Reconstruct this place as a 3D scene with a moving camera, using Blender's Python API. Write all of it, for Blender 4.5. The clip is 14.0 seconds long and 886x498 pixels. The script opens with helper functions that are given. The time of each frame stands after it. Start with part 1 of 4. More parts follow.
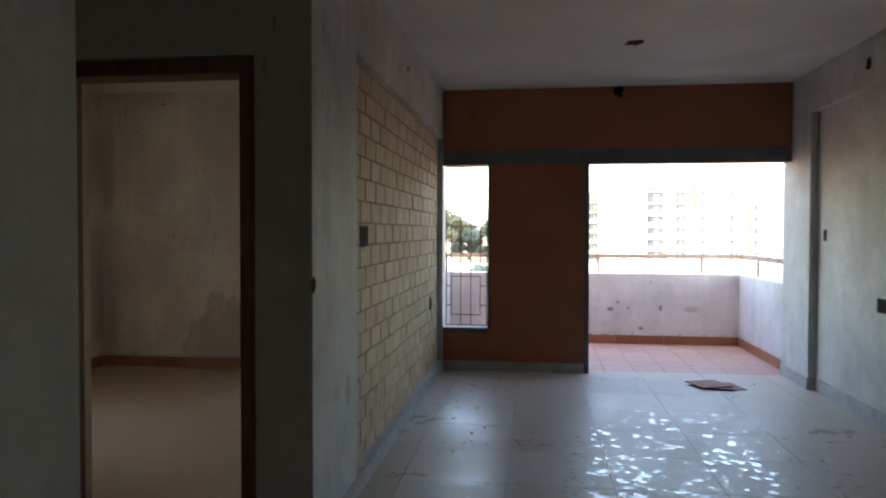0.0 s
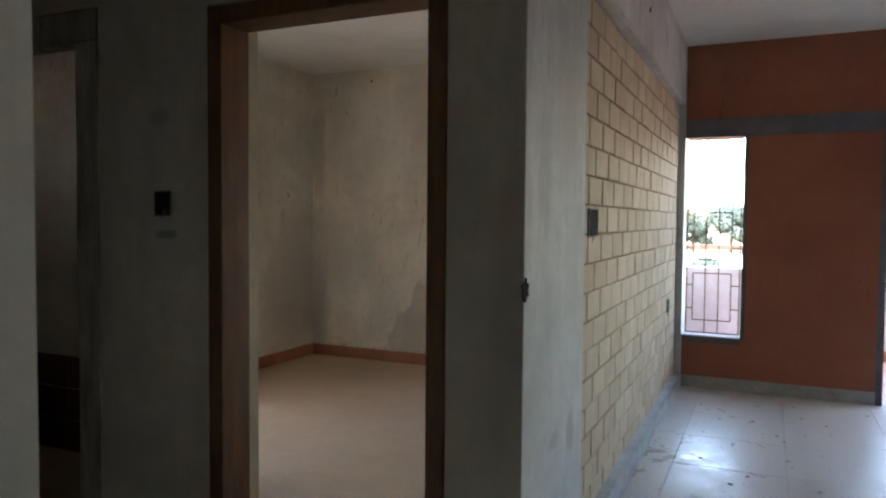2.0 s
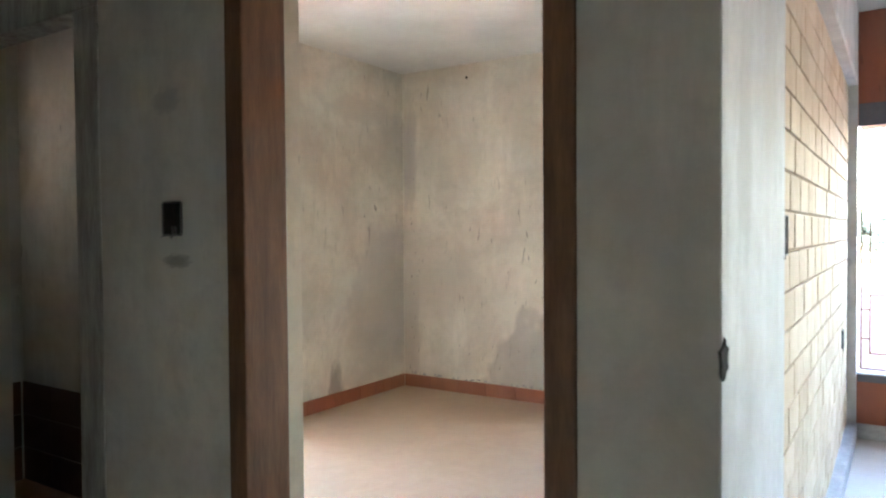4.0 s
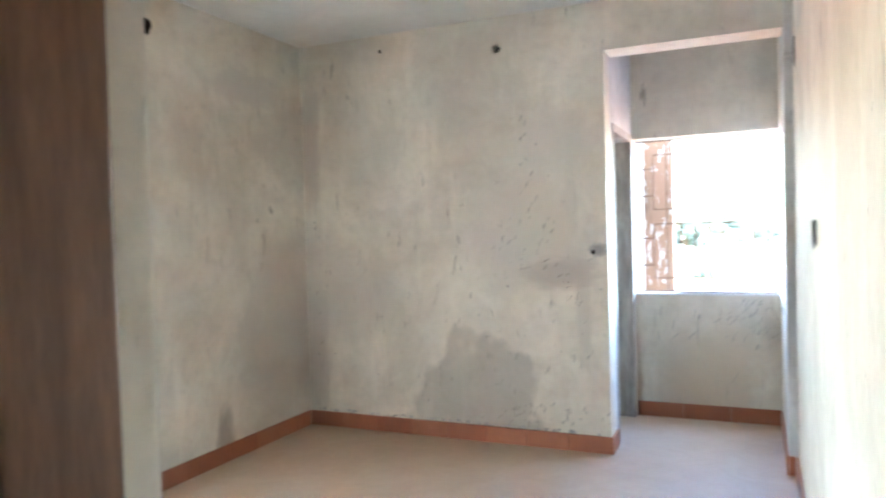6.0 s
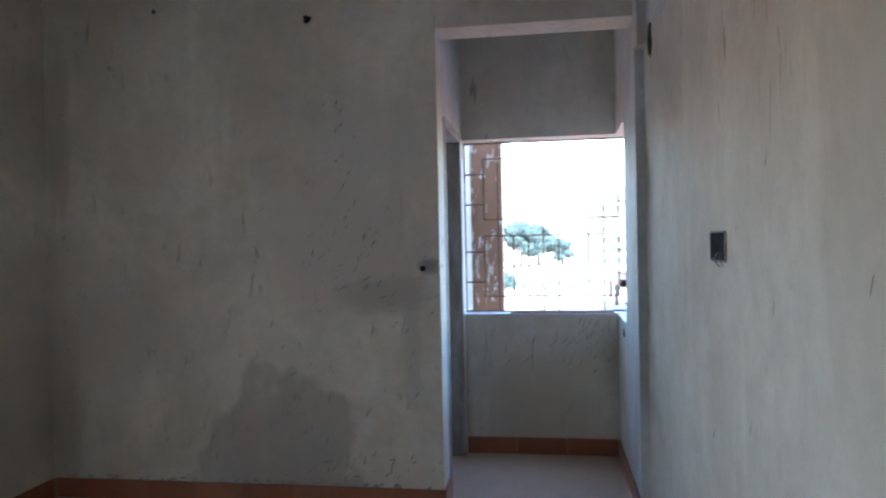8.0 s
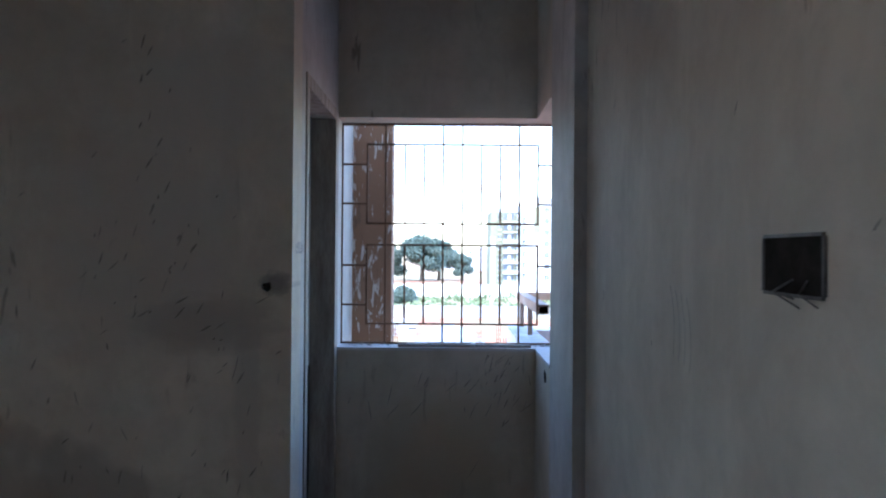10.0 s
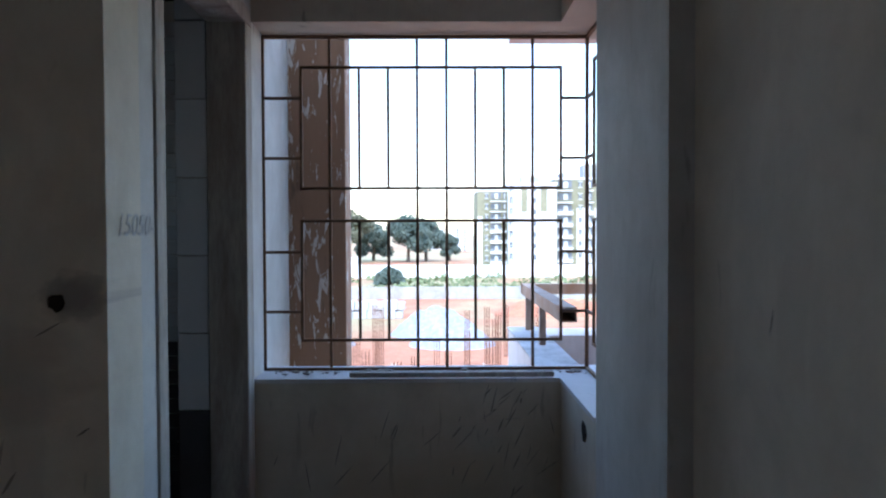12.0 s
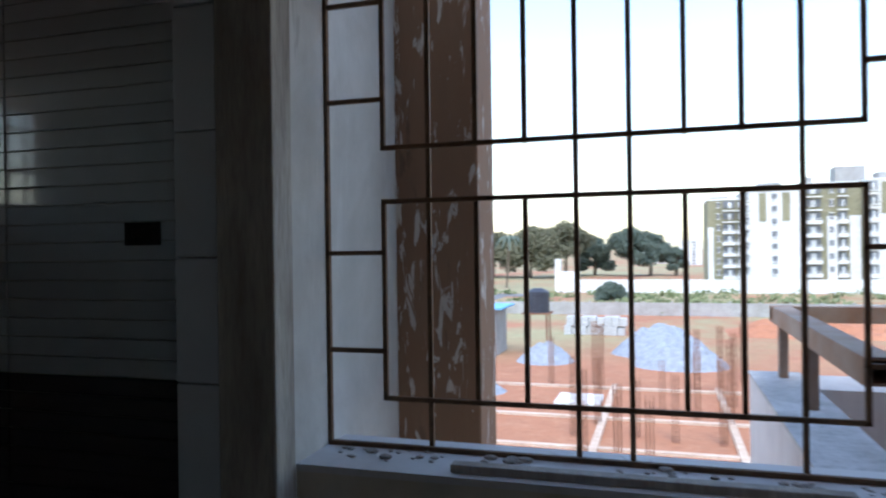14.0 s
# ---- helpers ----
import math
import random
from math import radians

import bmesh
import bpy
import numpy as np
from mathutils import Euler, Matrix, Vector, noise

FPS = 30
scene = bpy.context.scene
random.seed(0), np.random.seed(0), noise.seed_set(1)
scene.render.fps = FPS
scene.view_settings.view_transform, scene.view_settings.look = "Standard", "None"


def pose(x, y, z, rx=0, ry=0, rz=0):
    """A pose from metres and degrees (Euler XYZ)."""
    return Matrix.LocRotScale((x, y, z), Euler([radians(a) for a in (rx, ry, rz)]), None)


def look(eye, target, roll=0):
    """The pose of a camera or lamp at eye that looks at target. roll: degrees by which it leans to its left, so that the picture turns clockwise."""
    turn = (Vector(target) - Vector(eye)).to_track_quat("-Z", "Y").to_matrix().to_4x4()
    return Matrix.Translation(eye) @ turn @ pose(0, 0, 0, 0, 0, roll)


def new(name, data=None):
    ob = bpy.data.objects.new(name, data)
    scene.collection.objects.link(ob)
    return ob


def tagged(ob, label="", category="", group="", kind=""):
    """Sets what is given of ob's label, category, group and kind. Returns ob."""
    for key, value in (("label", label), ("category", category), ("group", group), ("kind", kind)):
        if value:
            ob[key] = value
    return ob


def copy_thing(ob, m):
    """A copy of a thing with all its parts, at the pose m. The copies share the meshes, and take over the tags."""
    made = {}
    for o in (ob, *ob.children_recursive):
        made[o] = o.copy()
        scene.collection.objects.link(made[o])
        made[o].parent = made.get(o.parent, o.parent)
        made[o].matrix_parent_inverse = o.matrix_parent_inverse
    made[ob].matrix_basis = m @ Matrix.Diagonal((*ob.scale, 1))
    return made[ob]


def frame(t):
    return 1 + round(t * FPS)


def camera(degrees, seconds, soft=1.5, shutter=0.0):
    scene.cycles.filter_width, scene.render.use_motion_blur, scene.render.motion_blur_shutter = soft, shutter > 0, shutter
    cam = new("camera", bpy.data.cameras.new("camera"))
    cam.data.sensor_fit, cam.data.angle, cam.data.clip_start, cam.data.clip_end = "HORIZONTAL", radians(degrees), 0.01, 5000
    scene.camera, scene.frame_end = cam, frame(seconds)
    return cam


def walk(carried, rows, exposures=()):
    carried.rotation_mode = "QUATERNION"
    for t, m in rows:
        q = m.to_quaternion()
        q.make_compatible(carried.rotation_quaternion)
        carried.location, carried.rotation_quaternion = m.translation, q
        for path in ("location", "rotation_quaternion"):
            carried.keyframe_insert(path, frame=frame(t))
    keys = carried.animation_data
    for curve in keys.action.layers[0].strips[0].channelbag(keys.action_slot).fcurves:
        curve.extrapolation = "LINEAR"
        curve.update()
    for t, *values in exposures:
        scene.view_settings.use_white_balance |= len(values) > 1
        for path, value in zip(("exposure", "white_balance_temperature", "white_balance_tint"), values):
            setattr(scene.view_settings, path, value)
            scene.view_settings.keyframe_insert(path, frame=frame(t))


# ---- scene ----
cam = camera(64.3, 14.0, soft=2.1, shutter=0.4)
PATH = [
    (0, (0.753, -0.251, 1.417), (0.492, 1.731, 1.369), 0.1),
    (0.5, (0.722, -0.002, 1.399), (0.331, 1.959, 1.358), -0.0),
    (1, (0.725, 0.218, 1.403), (0.09, 2.114, 1.35), 0.1),
    (1.5, (0.622, 0.438, 1.393), (-0.134, 2.288, 1.302), 0.3),
    (2, (0.469, 0.653, 1.402), (-0.371, 2.467, 1.317), 0.5),
    (2.5, (0.387, 0.888, 1.394), (-0.544, 2.656, 1.318), 0.0),
    (3, (0.312, 1.098, 1.41), (-0.749, 2.792, 1.349), -0.1),
    (5.5, (-0.476, 1.955, 1.406), (-1.575, 3.626, 1.364), -0.5),
    (6, (-0.645, 2.189, 1.447), (-1.461, 4.014, 1.396), -1.6),
    (6.5, (-0.739, 2.345, 1.433), (-1.393, 4.234, 1.374), -2.3),
    (7, (-0.812, 2.579, 1.439), (-1.395, 4.491, 1.379), -2.6),
    (7.5, (-0.868, 2.71, 1.44), (-1.366, 4.646, 1.386), -1.8),
    (8, (-0.939, 2.983, 1.443), (-1.236, 4.961, 1.414), -1.2),
    (8.5, (-1.022, 3.227, 1.453), (-1.132, 5.223, 1.484), -0.2),
    (11, (-0.895, 4.787, 1.402), (-0.881, 6.787, 1.391), 0.3),
    (11.5, (-0.928, 5.103, 1.414), (-0.887, 7.103, 1.391), 0.1),
    (12, (-0.91, 5.377, 1.414), (-0.891, 7.377, 1.367), -0.2),
    (12.5, (-0.824, 5.649, 1.346), (-0.996, 7.64, 1.406), -0.8),
    (13, (-0.817, 5.911, 1.39), (-1.115, 7.889, 1.369), -1.2),
    (13.5, (-0.831, 6.173, 1.373), (-1.205, 8.138, 1.368), -0.6),
    (14, (-0.815, 6.443, 1.354), (-1.409, 8.353, 1.353), -0.8),
]
EXPOSURES = [
    (0.0, 3.35, 6850, 11), (1.5, 4.0, 6650, 11), (2.5, 5.1, 6450, 13), (3.0, 5.6, 6300, 13), (5.5, 6.4, 5900, 8), (6.5, 5.7, 5450, 8),
    (7.5, 4.6, 5250, 9), (8.5, 3.8, 5150, 11), (11.0, 2.45, 5250, 12), (12.5, 2.15, 5650, 11), (14.0, 1.6, 6000, 11),
]
walk(cam, [(t, look(eye, target, roll)) for t, eye, target, roll in PATH], EXPOSURES)

# ---- world and sun: a bright hazy sky ----
SUN_EL, SUN_ROT = 58, 200
world = bpy.data.worlds.new("hazy_sky")
scene.world = world
world.use_nodes = True
wn = world.node_tree.nodes
sky = wn.new("ShaderNodeTexSky")
sky.sky_type = "NISHITA"
sky.sun_disc = False
sky.sun_elevation, sky.sun_rotation = radians(SUN_EL), radians(SUN_ROT)
sky.air_density, sky.dust_density, sky.ozone_density = 1.3, 1.2, 1.0
wn["Background"].inputs["Strength"].default_value = 0.15
world.node_tree.links.new(sky.outputs[0], wn["Background"].inputs["Color"])
sun = new("sun", bpy.data.lights.new("sun", "SUN"))
sun.data.energy, sun.data.angle, sun.data.color = 0.9, radians(12), (1.0, 0.95, 0.88)
sun.matrix_world = look((10, -20, 60), (0, 12, 0))


# ---- materials ----
def node_mat(name, rough=0.8, metal=0.0, spec=0.4):
    m = bpy.data.materials.new(name)
    m.use_nodes = True
    b = m.node_tree.nodes["Principled BSDF"]
    b.inputs["Roughness"].default_value = rough
    b.inputs["Metallic"].default_value = metal
    b.inputs["Specular IOR Level"].default_value = spec
    return m, m.node_tree.nodes, m.node_tree.links, b


def place_of(n, l, sx=1, sy=1, sz=1, ox=0, oy=0, oz=0):
    """World position, shifted and then scaled."""
    g = n.new("ShaderNodeNewGeometry")
    sub = n.new("ShaderNodeVectorMath")
    sub.operation = "SUBTRACT"
    sub.inputs[1].default_value = (ox, oy, oz)
    mul = n.new("ShaderNodeVectorMath")
    mul.operation = "MULTIPLY"
    mul.inputs[1].default_value = (sx, sy, sz)
    l.new(g.outputs["Position"], sub.inputs[0])
    l.new(sub.outputs[0], mul.inputs[0])
    return mul.outputs[0]


def noise_of(n, l, vec, scale, detail=4, rough=0.55, distort=0.0):
    t = n.new("ShaderNodeTexNoise")
    t.inputs["Scale"].default_value = scale
    t.inputs["Detail"].default_value = detail
    t.inputs["Roughness"].default_value = rough
    t.inputs["Distortion"].default_value = distort
    l.new(vec, t.inputs["Vector"])
    return t.outputs["Fac"]


def ramp_of(n, l, fac, stops):
    r = n.new("ShaderNodeValToRGB")
    e = r.color_ramp.elements
    while len(e) < len(stops):
        e.new(0.5)
    for el, (p, c) in zip(e, stops):
        el.position = p
        el.color = (*c, 1) if not isinstance(c, (int, float)) else (c, c, c, 1)
    l.new(fac, r.inputs["Fac"])
    return r.outputs["Color"]


def mixed(n, l, fac, a, b, mode="MIX"):
    x = n.new("ShaderNodeMix")
    x.data_type, x.blend_type = "RGBA", mode
    for sock, v in ((x.inputs[0], fac), (x.inputs[6], a), (x.inputs[7], b)):
        if isinstance(v, (int, float)):
            sock.default_value = v
        elif isinstance(v, tuple):
            sock.default_value = (*v, 1)
        else:
            l.new(v, sock)
    return x.outputs[2]


def bumped(n, l, b, height, strength, dist=0.01):
    u = n.new("ShaderNodeBump")
    u.inputs["Strength"].default_value = strength
    u.inputs["Distance"].default_value = dist
    l.new(height, u.inputs["Height"])
    l.new(u.outputs[0], b.inputs["Normal"])


def plaster(name, base, dirt, amount=0.5, streak=0.5, patches=(), rough=0.75, bump=0.25):
    """Skim-coated wall: cloudy smears, vertical trowel streaks, dark scuffs, and soft-edged patches of another colour
    (x, y, z, rx, ry, rz, colour).
    """
    m, n, l, b = node_mat(name, rough)
    p = place_of(n, l)
    cloud = noise_of(n, l, p, 1.3, 5, 0.6, 0.4)
    col = mixed(n, l, ramp_of(n, l, cloud, ((0.35, 0.0), (0.72, amount))), base, dirt)
    fine = noise_of(n, l, p, 14, 6, 0.65)
    col = mixed(n, l, ramp_of(n, l, fine, ((0.45, 0.0), (0.75, amount * 0.35))), col, dirt)
    if streak:
        st = noise_of(n, l, place_of(n, l, 6, 6, 0.8), 1.0, 5, 0.6)
        col = mixed(n, l, ramp_of(n, l, st, ((0.5, 0.0), (0.78, amount * streak))), col, dirt)
        light = noise_of(n, l, place_of(n, l, 5, 5, 1.1, 3.3, 8.1, 2.2), 1.0, 5, 0.7)
        col = mixed(n, l, ramp_of(n, l, light, ((0.55, 0.0), (0.75, 0.35))), col, tuple(min(0.9, c * 1.22) for c in base))
        scuff = noise_of(n, l, place_of(n, l, 22, 22, 5, 1.7, 4.4, 0.3), 1.0, 3, 0.5, 0.6)
        where = ramp_of(n, l, noise_of(n, l, place_of(n, l, 1, 1, 1, 7.7, 1.3, 5.1), 0.9, 3, 0.6), ((0.50, 0.0), (0.66, 1.0)))
        marks = mixed(n, l, 1.0, ramp_of(n, l, scuff, ((0.64, 0.0), (0.70, 0.6))), where, "MULTIPLY")
        col = mixed(n, l, marks, col, tuple(c * 0.35 for c in dirt))
        grime = noise_of(n, l, place_of(n, l, 1, 1, 1, 2.2, 9.4, 0.7), 3.2, 8, 0.72, 0.8)
        col = mixed(n, l, ramp_of(n, l, grime, ((0.50, 0.0), (0.74, amount * 0.36))), col, tuple(c * 0.8 for c in dirt))
    for px, py, pz, rx, ry, rz, pc in patches:
        q = place_of(n, l, 1 / rx, 1 / ry, 1 / rz, px, py, pz)
        w = n.new("ShaderNodeTexNoise")
        w.inputs["Scale"].default_value = 2.2
        l.new(q, w.inputs["Vector"])
        mad = n.new("ShaderNodeVectorMath")
        mad.operation = "MULTIPLY_ADD"
        mad.inputs[1].default_value = (0.7, 0.7, 0.7)
        l.new(w.outputs["Color"], mad.inputs[0])
        l.new(q, mad.inputs[2])
        off = n.new("ShaderNodeVectorMath")
        off.operation = "SUBTRACT"
        off.inputs[1].default_value = (0.35, 0.35, 0.35)
        l.new(mad.outputs[0], off.inputs[0])
        ln = n.new("ShaderNodeVectorMath")
        ln.operation = "LENGTH"
        l.new(off.outputs[0], ln.inputs[0])
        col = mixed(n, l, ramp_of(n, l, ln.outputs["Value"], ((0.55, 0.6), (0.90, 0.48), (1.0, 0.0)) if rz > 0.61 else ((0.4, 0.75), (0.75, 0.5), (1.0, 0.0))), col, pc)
    l.new(col, b.inputs["Base Color"])
    bumped(n, l, b, fine, bump, 0.006)
    return m


def plain(name, c1, c2, scale=6, rough=0.7, metal=0.0, bump=0.15, stretch=(1, 1, 1), per_piece=0.0, spec=0.4):
    """Two-tone surface with grain; per_piece varies the tone from piece to piece."""
    m, n, l, b = node_mat(name, rough, metal, spec)
    p = place_of(n, l, *stretch)
    f1 = noise_of(n, l, p, scale, 6, 0.62, 0.3)
    f2 = noise_of(n, l, p, scale * 7, 4, 0.6)
    col = mixed(n, l, ramp_of(n, l, f1, ((0.32, 0.0), (0.7, 1.0))), c1, c2)
    col = mixed(n, l, ramp_of(n, l, f2, ((0.45, 0.0), (0.8, 0.45))), col, tuple(c * 0.55 for c in c2))
    if per_piece:
        oi = n.new("ShaderNodeObjectInfo")
        col = mixed(n, l, ramp_of(n, l, oi.outputs["Random"], ((0.0, 1 - per_piece), (1.0, 1.0))), (0, 0, 0), col)
    l.new(col, b.inputs["Base Color"])
    bumped(n, l, b, f2, bump, 0.004)
    return m


def piece_tone(name, c1, c2, scale, rough, vary, bump=0.3, dirt=(0.1, 0.08, 0.06)):
    """Masonry or tile whose pieces differ in tone, with dirt on each."""
    m, n, l, b = node_mat(name, rough)
    oi = n.new("ShaderNodeObjectInfo")
    p = place_of(n, l)
    col = mixed(n, l, oi.outputs["Random"], c1, c2)
    f1 = noise_of(n, l, p, scale, 6, 0.65, 0.4)
    col = mixed(n, l, ramp_of(n, l, f1, ((0.42, 0.0), (0.78, vary))), col, dirt)
    f2 = noise_of(n, l, p, scale * 9, 4, 0.6)
    l.new(col, b.inputs["Base Color"])
    bumped(n, l, b, f2, bump, 0.004)
    return m


WHITE, GREY = (0.66, 0.64, 0.58), (0.36, 0.34, 0.30)


def peeling(name, c1, c2):
    """Exterior paint flaking off in small upright chips that bare the white coat."""
    m, n, l, b = node_mat(name, 0.8)
    col = mixed(n, l, noise_of(n, l, place_of(n, l, 3, 3, 0.7), 1.5, 5, 0.6), c1, c2)
    f = noise_of(n, l, place_of(n, l, 34, 34, 8), 1.0, 5, 0.65, 0.7)
    col = mixed(n, l, ramp_of(n, l, f, ((0.585, 0.0), (0.61, 1.0))), col, (0.62, 0.58, 0.53))
    side = noise_of(n, l, place_of(n, l, 14, 14, 3, 2, 2, 2), 1.0, 5, 0.7)
    col = mixed(n, l, ramp_of(n, l, side, ((0.6, 0.0), (0.68, 0.6))), col, (0.12, 0.085, 0.06))
    l.new(col, b.inputs["Base Color"])
    bumped(n, l, b, f, 0.4, 0.004)
    return m


PLASTER = plaster("dirty_plaster", WHITE, GREY, 0.75)
# Darker patches: corner strips, smudges, and the damp dome at x -2.42.
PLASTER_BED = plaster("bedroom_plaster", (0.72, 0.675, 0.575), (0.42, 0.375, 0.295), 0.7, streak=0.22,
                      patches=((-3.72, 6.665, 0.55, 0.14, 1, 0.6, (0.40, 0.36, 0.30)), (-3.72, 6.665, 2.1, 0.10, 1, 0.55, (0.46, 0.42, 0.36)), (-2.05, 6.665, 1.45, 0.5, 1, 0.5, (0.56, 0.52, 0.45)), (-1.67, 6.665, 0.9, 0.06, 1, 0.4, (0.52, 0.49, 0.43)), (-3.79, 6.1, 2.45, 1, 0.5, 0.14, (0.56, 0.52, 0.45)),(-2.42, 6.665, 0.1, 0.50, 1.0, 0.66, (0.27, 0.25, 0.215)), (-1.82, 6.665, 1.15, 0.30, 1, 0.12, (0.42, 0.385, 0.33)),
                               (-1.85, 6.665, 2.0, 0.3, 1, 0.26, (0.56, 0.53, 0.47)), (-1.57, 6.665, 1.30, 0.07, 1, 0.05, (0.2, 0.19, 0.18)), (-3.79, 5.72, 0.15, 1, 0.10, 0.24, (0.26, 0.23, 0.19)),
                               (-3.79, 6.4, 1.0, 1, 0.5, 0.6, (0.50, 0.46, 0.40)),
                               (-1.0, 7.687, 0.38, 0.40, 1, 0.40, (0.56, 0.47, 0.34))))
PLASTER_DARK = plaster("hall_plaster", (0.68, 0.63, 0.545), (0.40, 0.365, 0.31), 0.8, patches=((-1.62, 2.65, 1.42, 0.13, 1, 0.15, (0.66, 0.63, 0.57)), (-1.62, 2.65, 1.335, 0.07, 1, 0.022, (0.27, 0.25, 0.22)), (-1.66, 2.65, 1.78, 0.07, 1, 0.04, (0.40, 0.37, 0.33))))
PLASTER_COL = plaster("column_plaster", (0.66, 0.66, 0.64), (0.38, 0.37, 0.34), 0.85,
                      patches=((-0.19, 3.22, 0.62, 1, 0.06, 0.10, (0.36, 0.34, 0.30)), (-0.19, 2.85, 1.55, 1, 0.08, 0.22, (0.46, 0.45, 0.42)), (-0.19, 3.0, 0.64, 1, 0.07, 0.04, (0.42, 0.40, 0.37)), (-0.19, 3.15, 1.75, 1, 0.1, 0.3, (0.52, 0.50, 0.46))))
CEIL = plaster("ceiling_plaster", (0.70, 0.68, 0.63), (0.46, 0.44, 0.40), 0.5, streak=0)
PARAPET = plaster("parapet_plaster", (0.72, 0.70, 0.69), (0.40, 0.37, 0.36), 0.6,
                  patches=((1.70, 8.93, 0.44, 0.05, 1, 0.035, (0.10, 0.08, 0.07)), (1.79, 8.93, 0.53, 0.025, 1, 0.02, (0.12, 0.09, 0.08)), (1.92, 8.93, 0.45, 0.02, 1, 0.02, (0.12, 0.09, 0.08)), (2.32, 8.93, 0.46, 0.028, 1, 0.05, (0.14, 0.11, 0.10)), (2.08, 8.93, 0.20, 0.04, 1, 0.03, (0.14, 0.11, 0.10)), (2.7, 8.93, 0.45, 0.12, 1, 0.05, (0.42, 0.39, 0.39))))
REDPAINT = plaster("brick_red_paint", (0.36, 0.125, 0.068), (0.25, 0.085, 0.05), 0.7, rough=0.55)
DARKPAINT = plain("dark_grey_band", (0.10, 0.10, 0.115), (0.16, 0.15, 0.16), 4)
EXTBROWN = peeling("peeling_brown_paint", (0.33, 0.20, 0.125), (0.22, 0.13, 0.08))
EXTWHITE = plaster("outer_white_paint", (0.72, 0.72, 0.72), (0.45, 0.44, 0.42), 0.5)
CEMENT = plain("grey_cement", (0.42, 0.41, 0.39), (0.26, 0.25, 0.24), 5, 0.85, bump=0.4)
COPING = plain("worn_white_cement", (0.62, 0.62, 0.62), (0.34, 0.34, 0.33), 7, 0.9, bump=0.6)
SKIRTGREY = plain("grey_skirting", (0.50, 0.50, 0.48), (0.34, 0.33, 0.32), 7, 0.6)
BRICK = piece_tone("tan_block", (0.52, 0.40, 0.26), (0.62, 0.50, 0.35), 4, 0.75, 0.5, 0.5, (0.30, 0.18, 0.08))
# Brown mortar, darkened so that its colour holds the joints' raking shadow.
MORTAR = plain("shadowed_mortar", (0.20, 0.13, 0.075), (0.32, 0.22, 0.13), 12, 0.95, bump=0.6)
TERRA = piece_tone("terracotta_tile", (0.28, 0.105, 0.055), (0.36, 0.15, 0.08), 6, 0.45, 0.5, 0.15, (0.20, 0.08, 0.045))
BALCFLOOR = piece_tone("dusty_terracotta_floor", (0.50, 0.30, 0.24), (0.56, 0.36, 0.29), 3, 0.5, 0.5, 0.15, (0.40, 0.33, 0.30))
WOOD = plain("brown_door_frame_wood", (0.23, 0.115, 0.06), (0.12, 0.058, 0.032), 5, 0.5, stretch=(6, 6, 0.7))
RAWWOOD = plain("grey_primed_door_frame", (0.48, 0.45, 0.40), (0.25, 0.22, 0.19), 4, 0.75, stretch=(5, 5, 0.8))
RUST = plain("rusty_steel", (0.20, 0.115, 0.06), (0.11, 0.065, 0.04), 25, 0.7, 0.3)
RAILMAT = plain("brown_railing_paint", (0.30, 0.175, 0.11), (0.40, 0.33, 0.27), 6, 0.7)
# Near-black colour standing in for the shade inside holes, boxes and the loft.
HOLE_SHADE = plain("recess_shade", (0.02, 0.018, 0.016), (0.045, 0.038, 0.034), 30, 0.95, spec=0.05)
WIRE = plain("grey_wire", (0.10, 0.09, 0.09), (0.2, 0.18, 0.17), 30, 0.5)
BTILE = piece_tone("white_wall_tile", (0.52, 0.55, 0.58), (0.58, 0.61, 0.64), 3, 0.07, 0.25, 0.03, (0.35, 0.36, 0.37))
BDARK = piece_tone("dark_dado_tile", (0.035, 0.03, 0.035), (0.055, 0.045, 0.045), 3, 0.2, 0.3, 0.05, (0.02, 0.02, 0.02))
BROWNDADO = piece_tone("brown_dado_tile", (0.10, 0.05, 0.025), (0.14, 0.07, 0.04), 3, 0.35, 0.3, 0.05, (0.05, 0.03, 0.02))
LOOSE = plain("loose_tile_back", (0.30, 0.17, 0.13), (0.20, 0.12, 0.10), 8, 0.8)
DUST = plain("cement_crumbs", (0.55, 0.52, 0.48), (0.30, 0.28, 0.26), 30, 0.95)


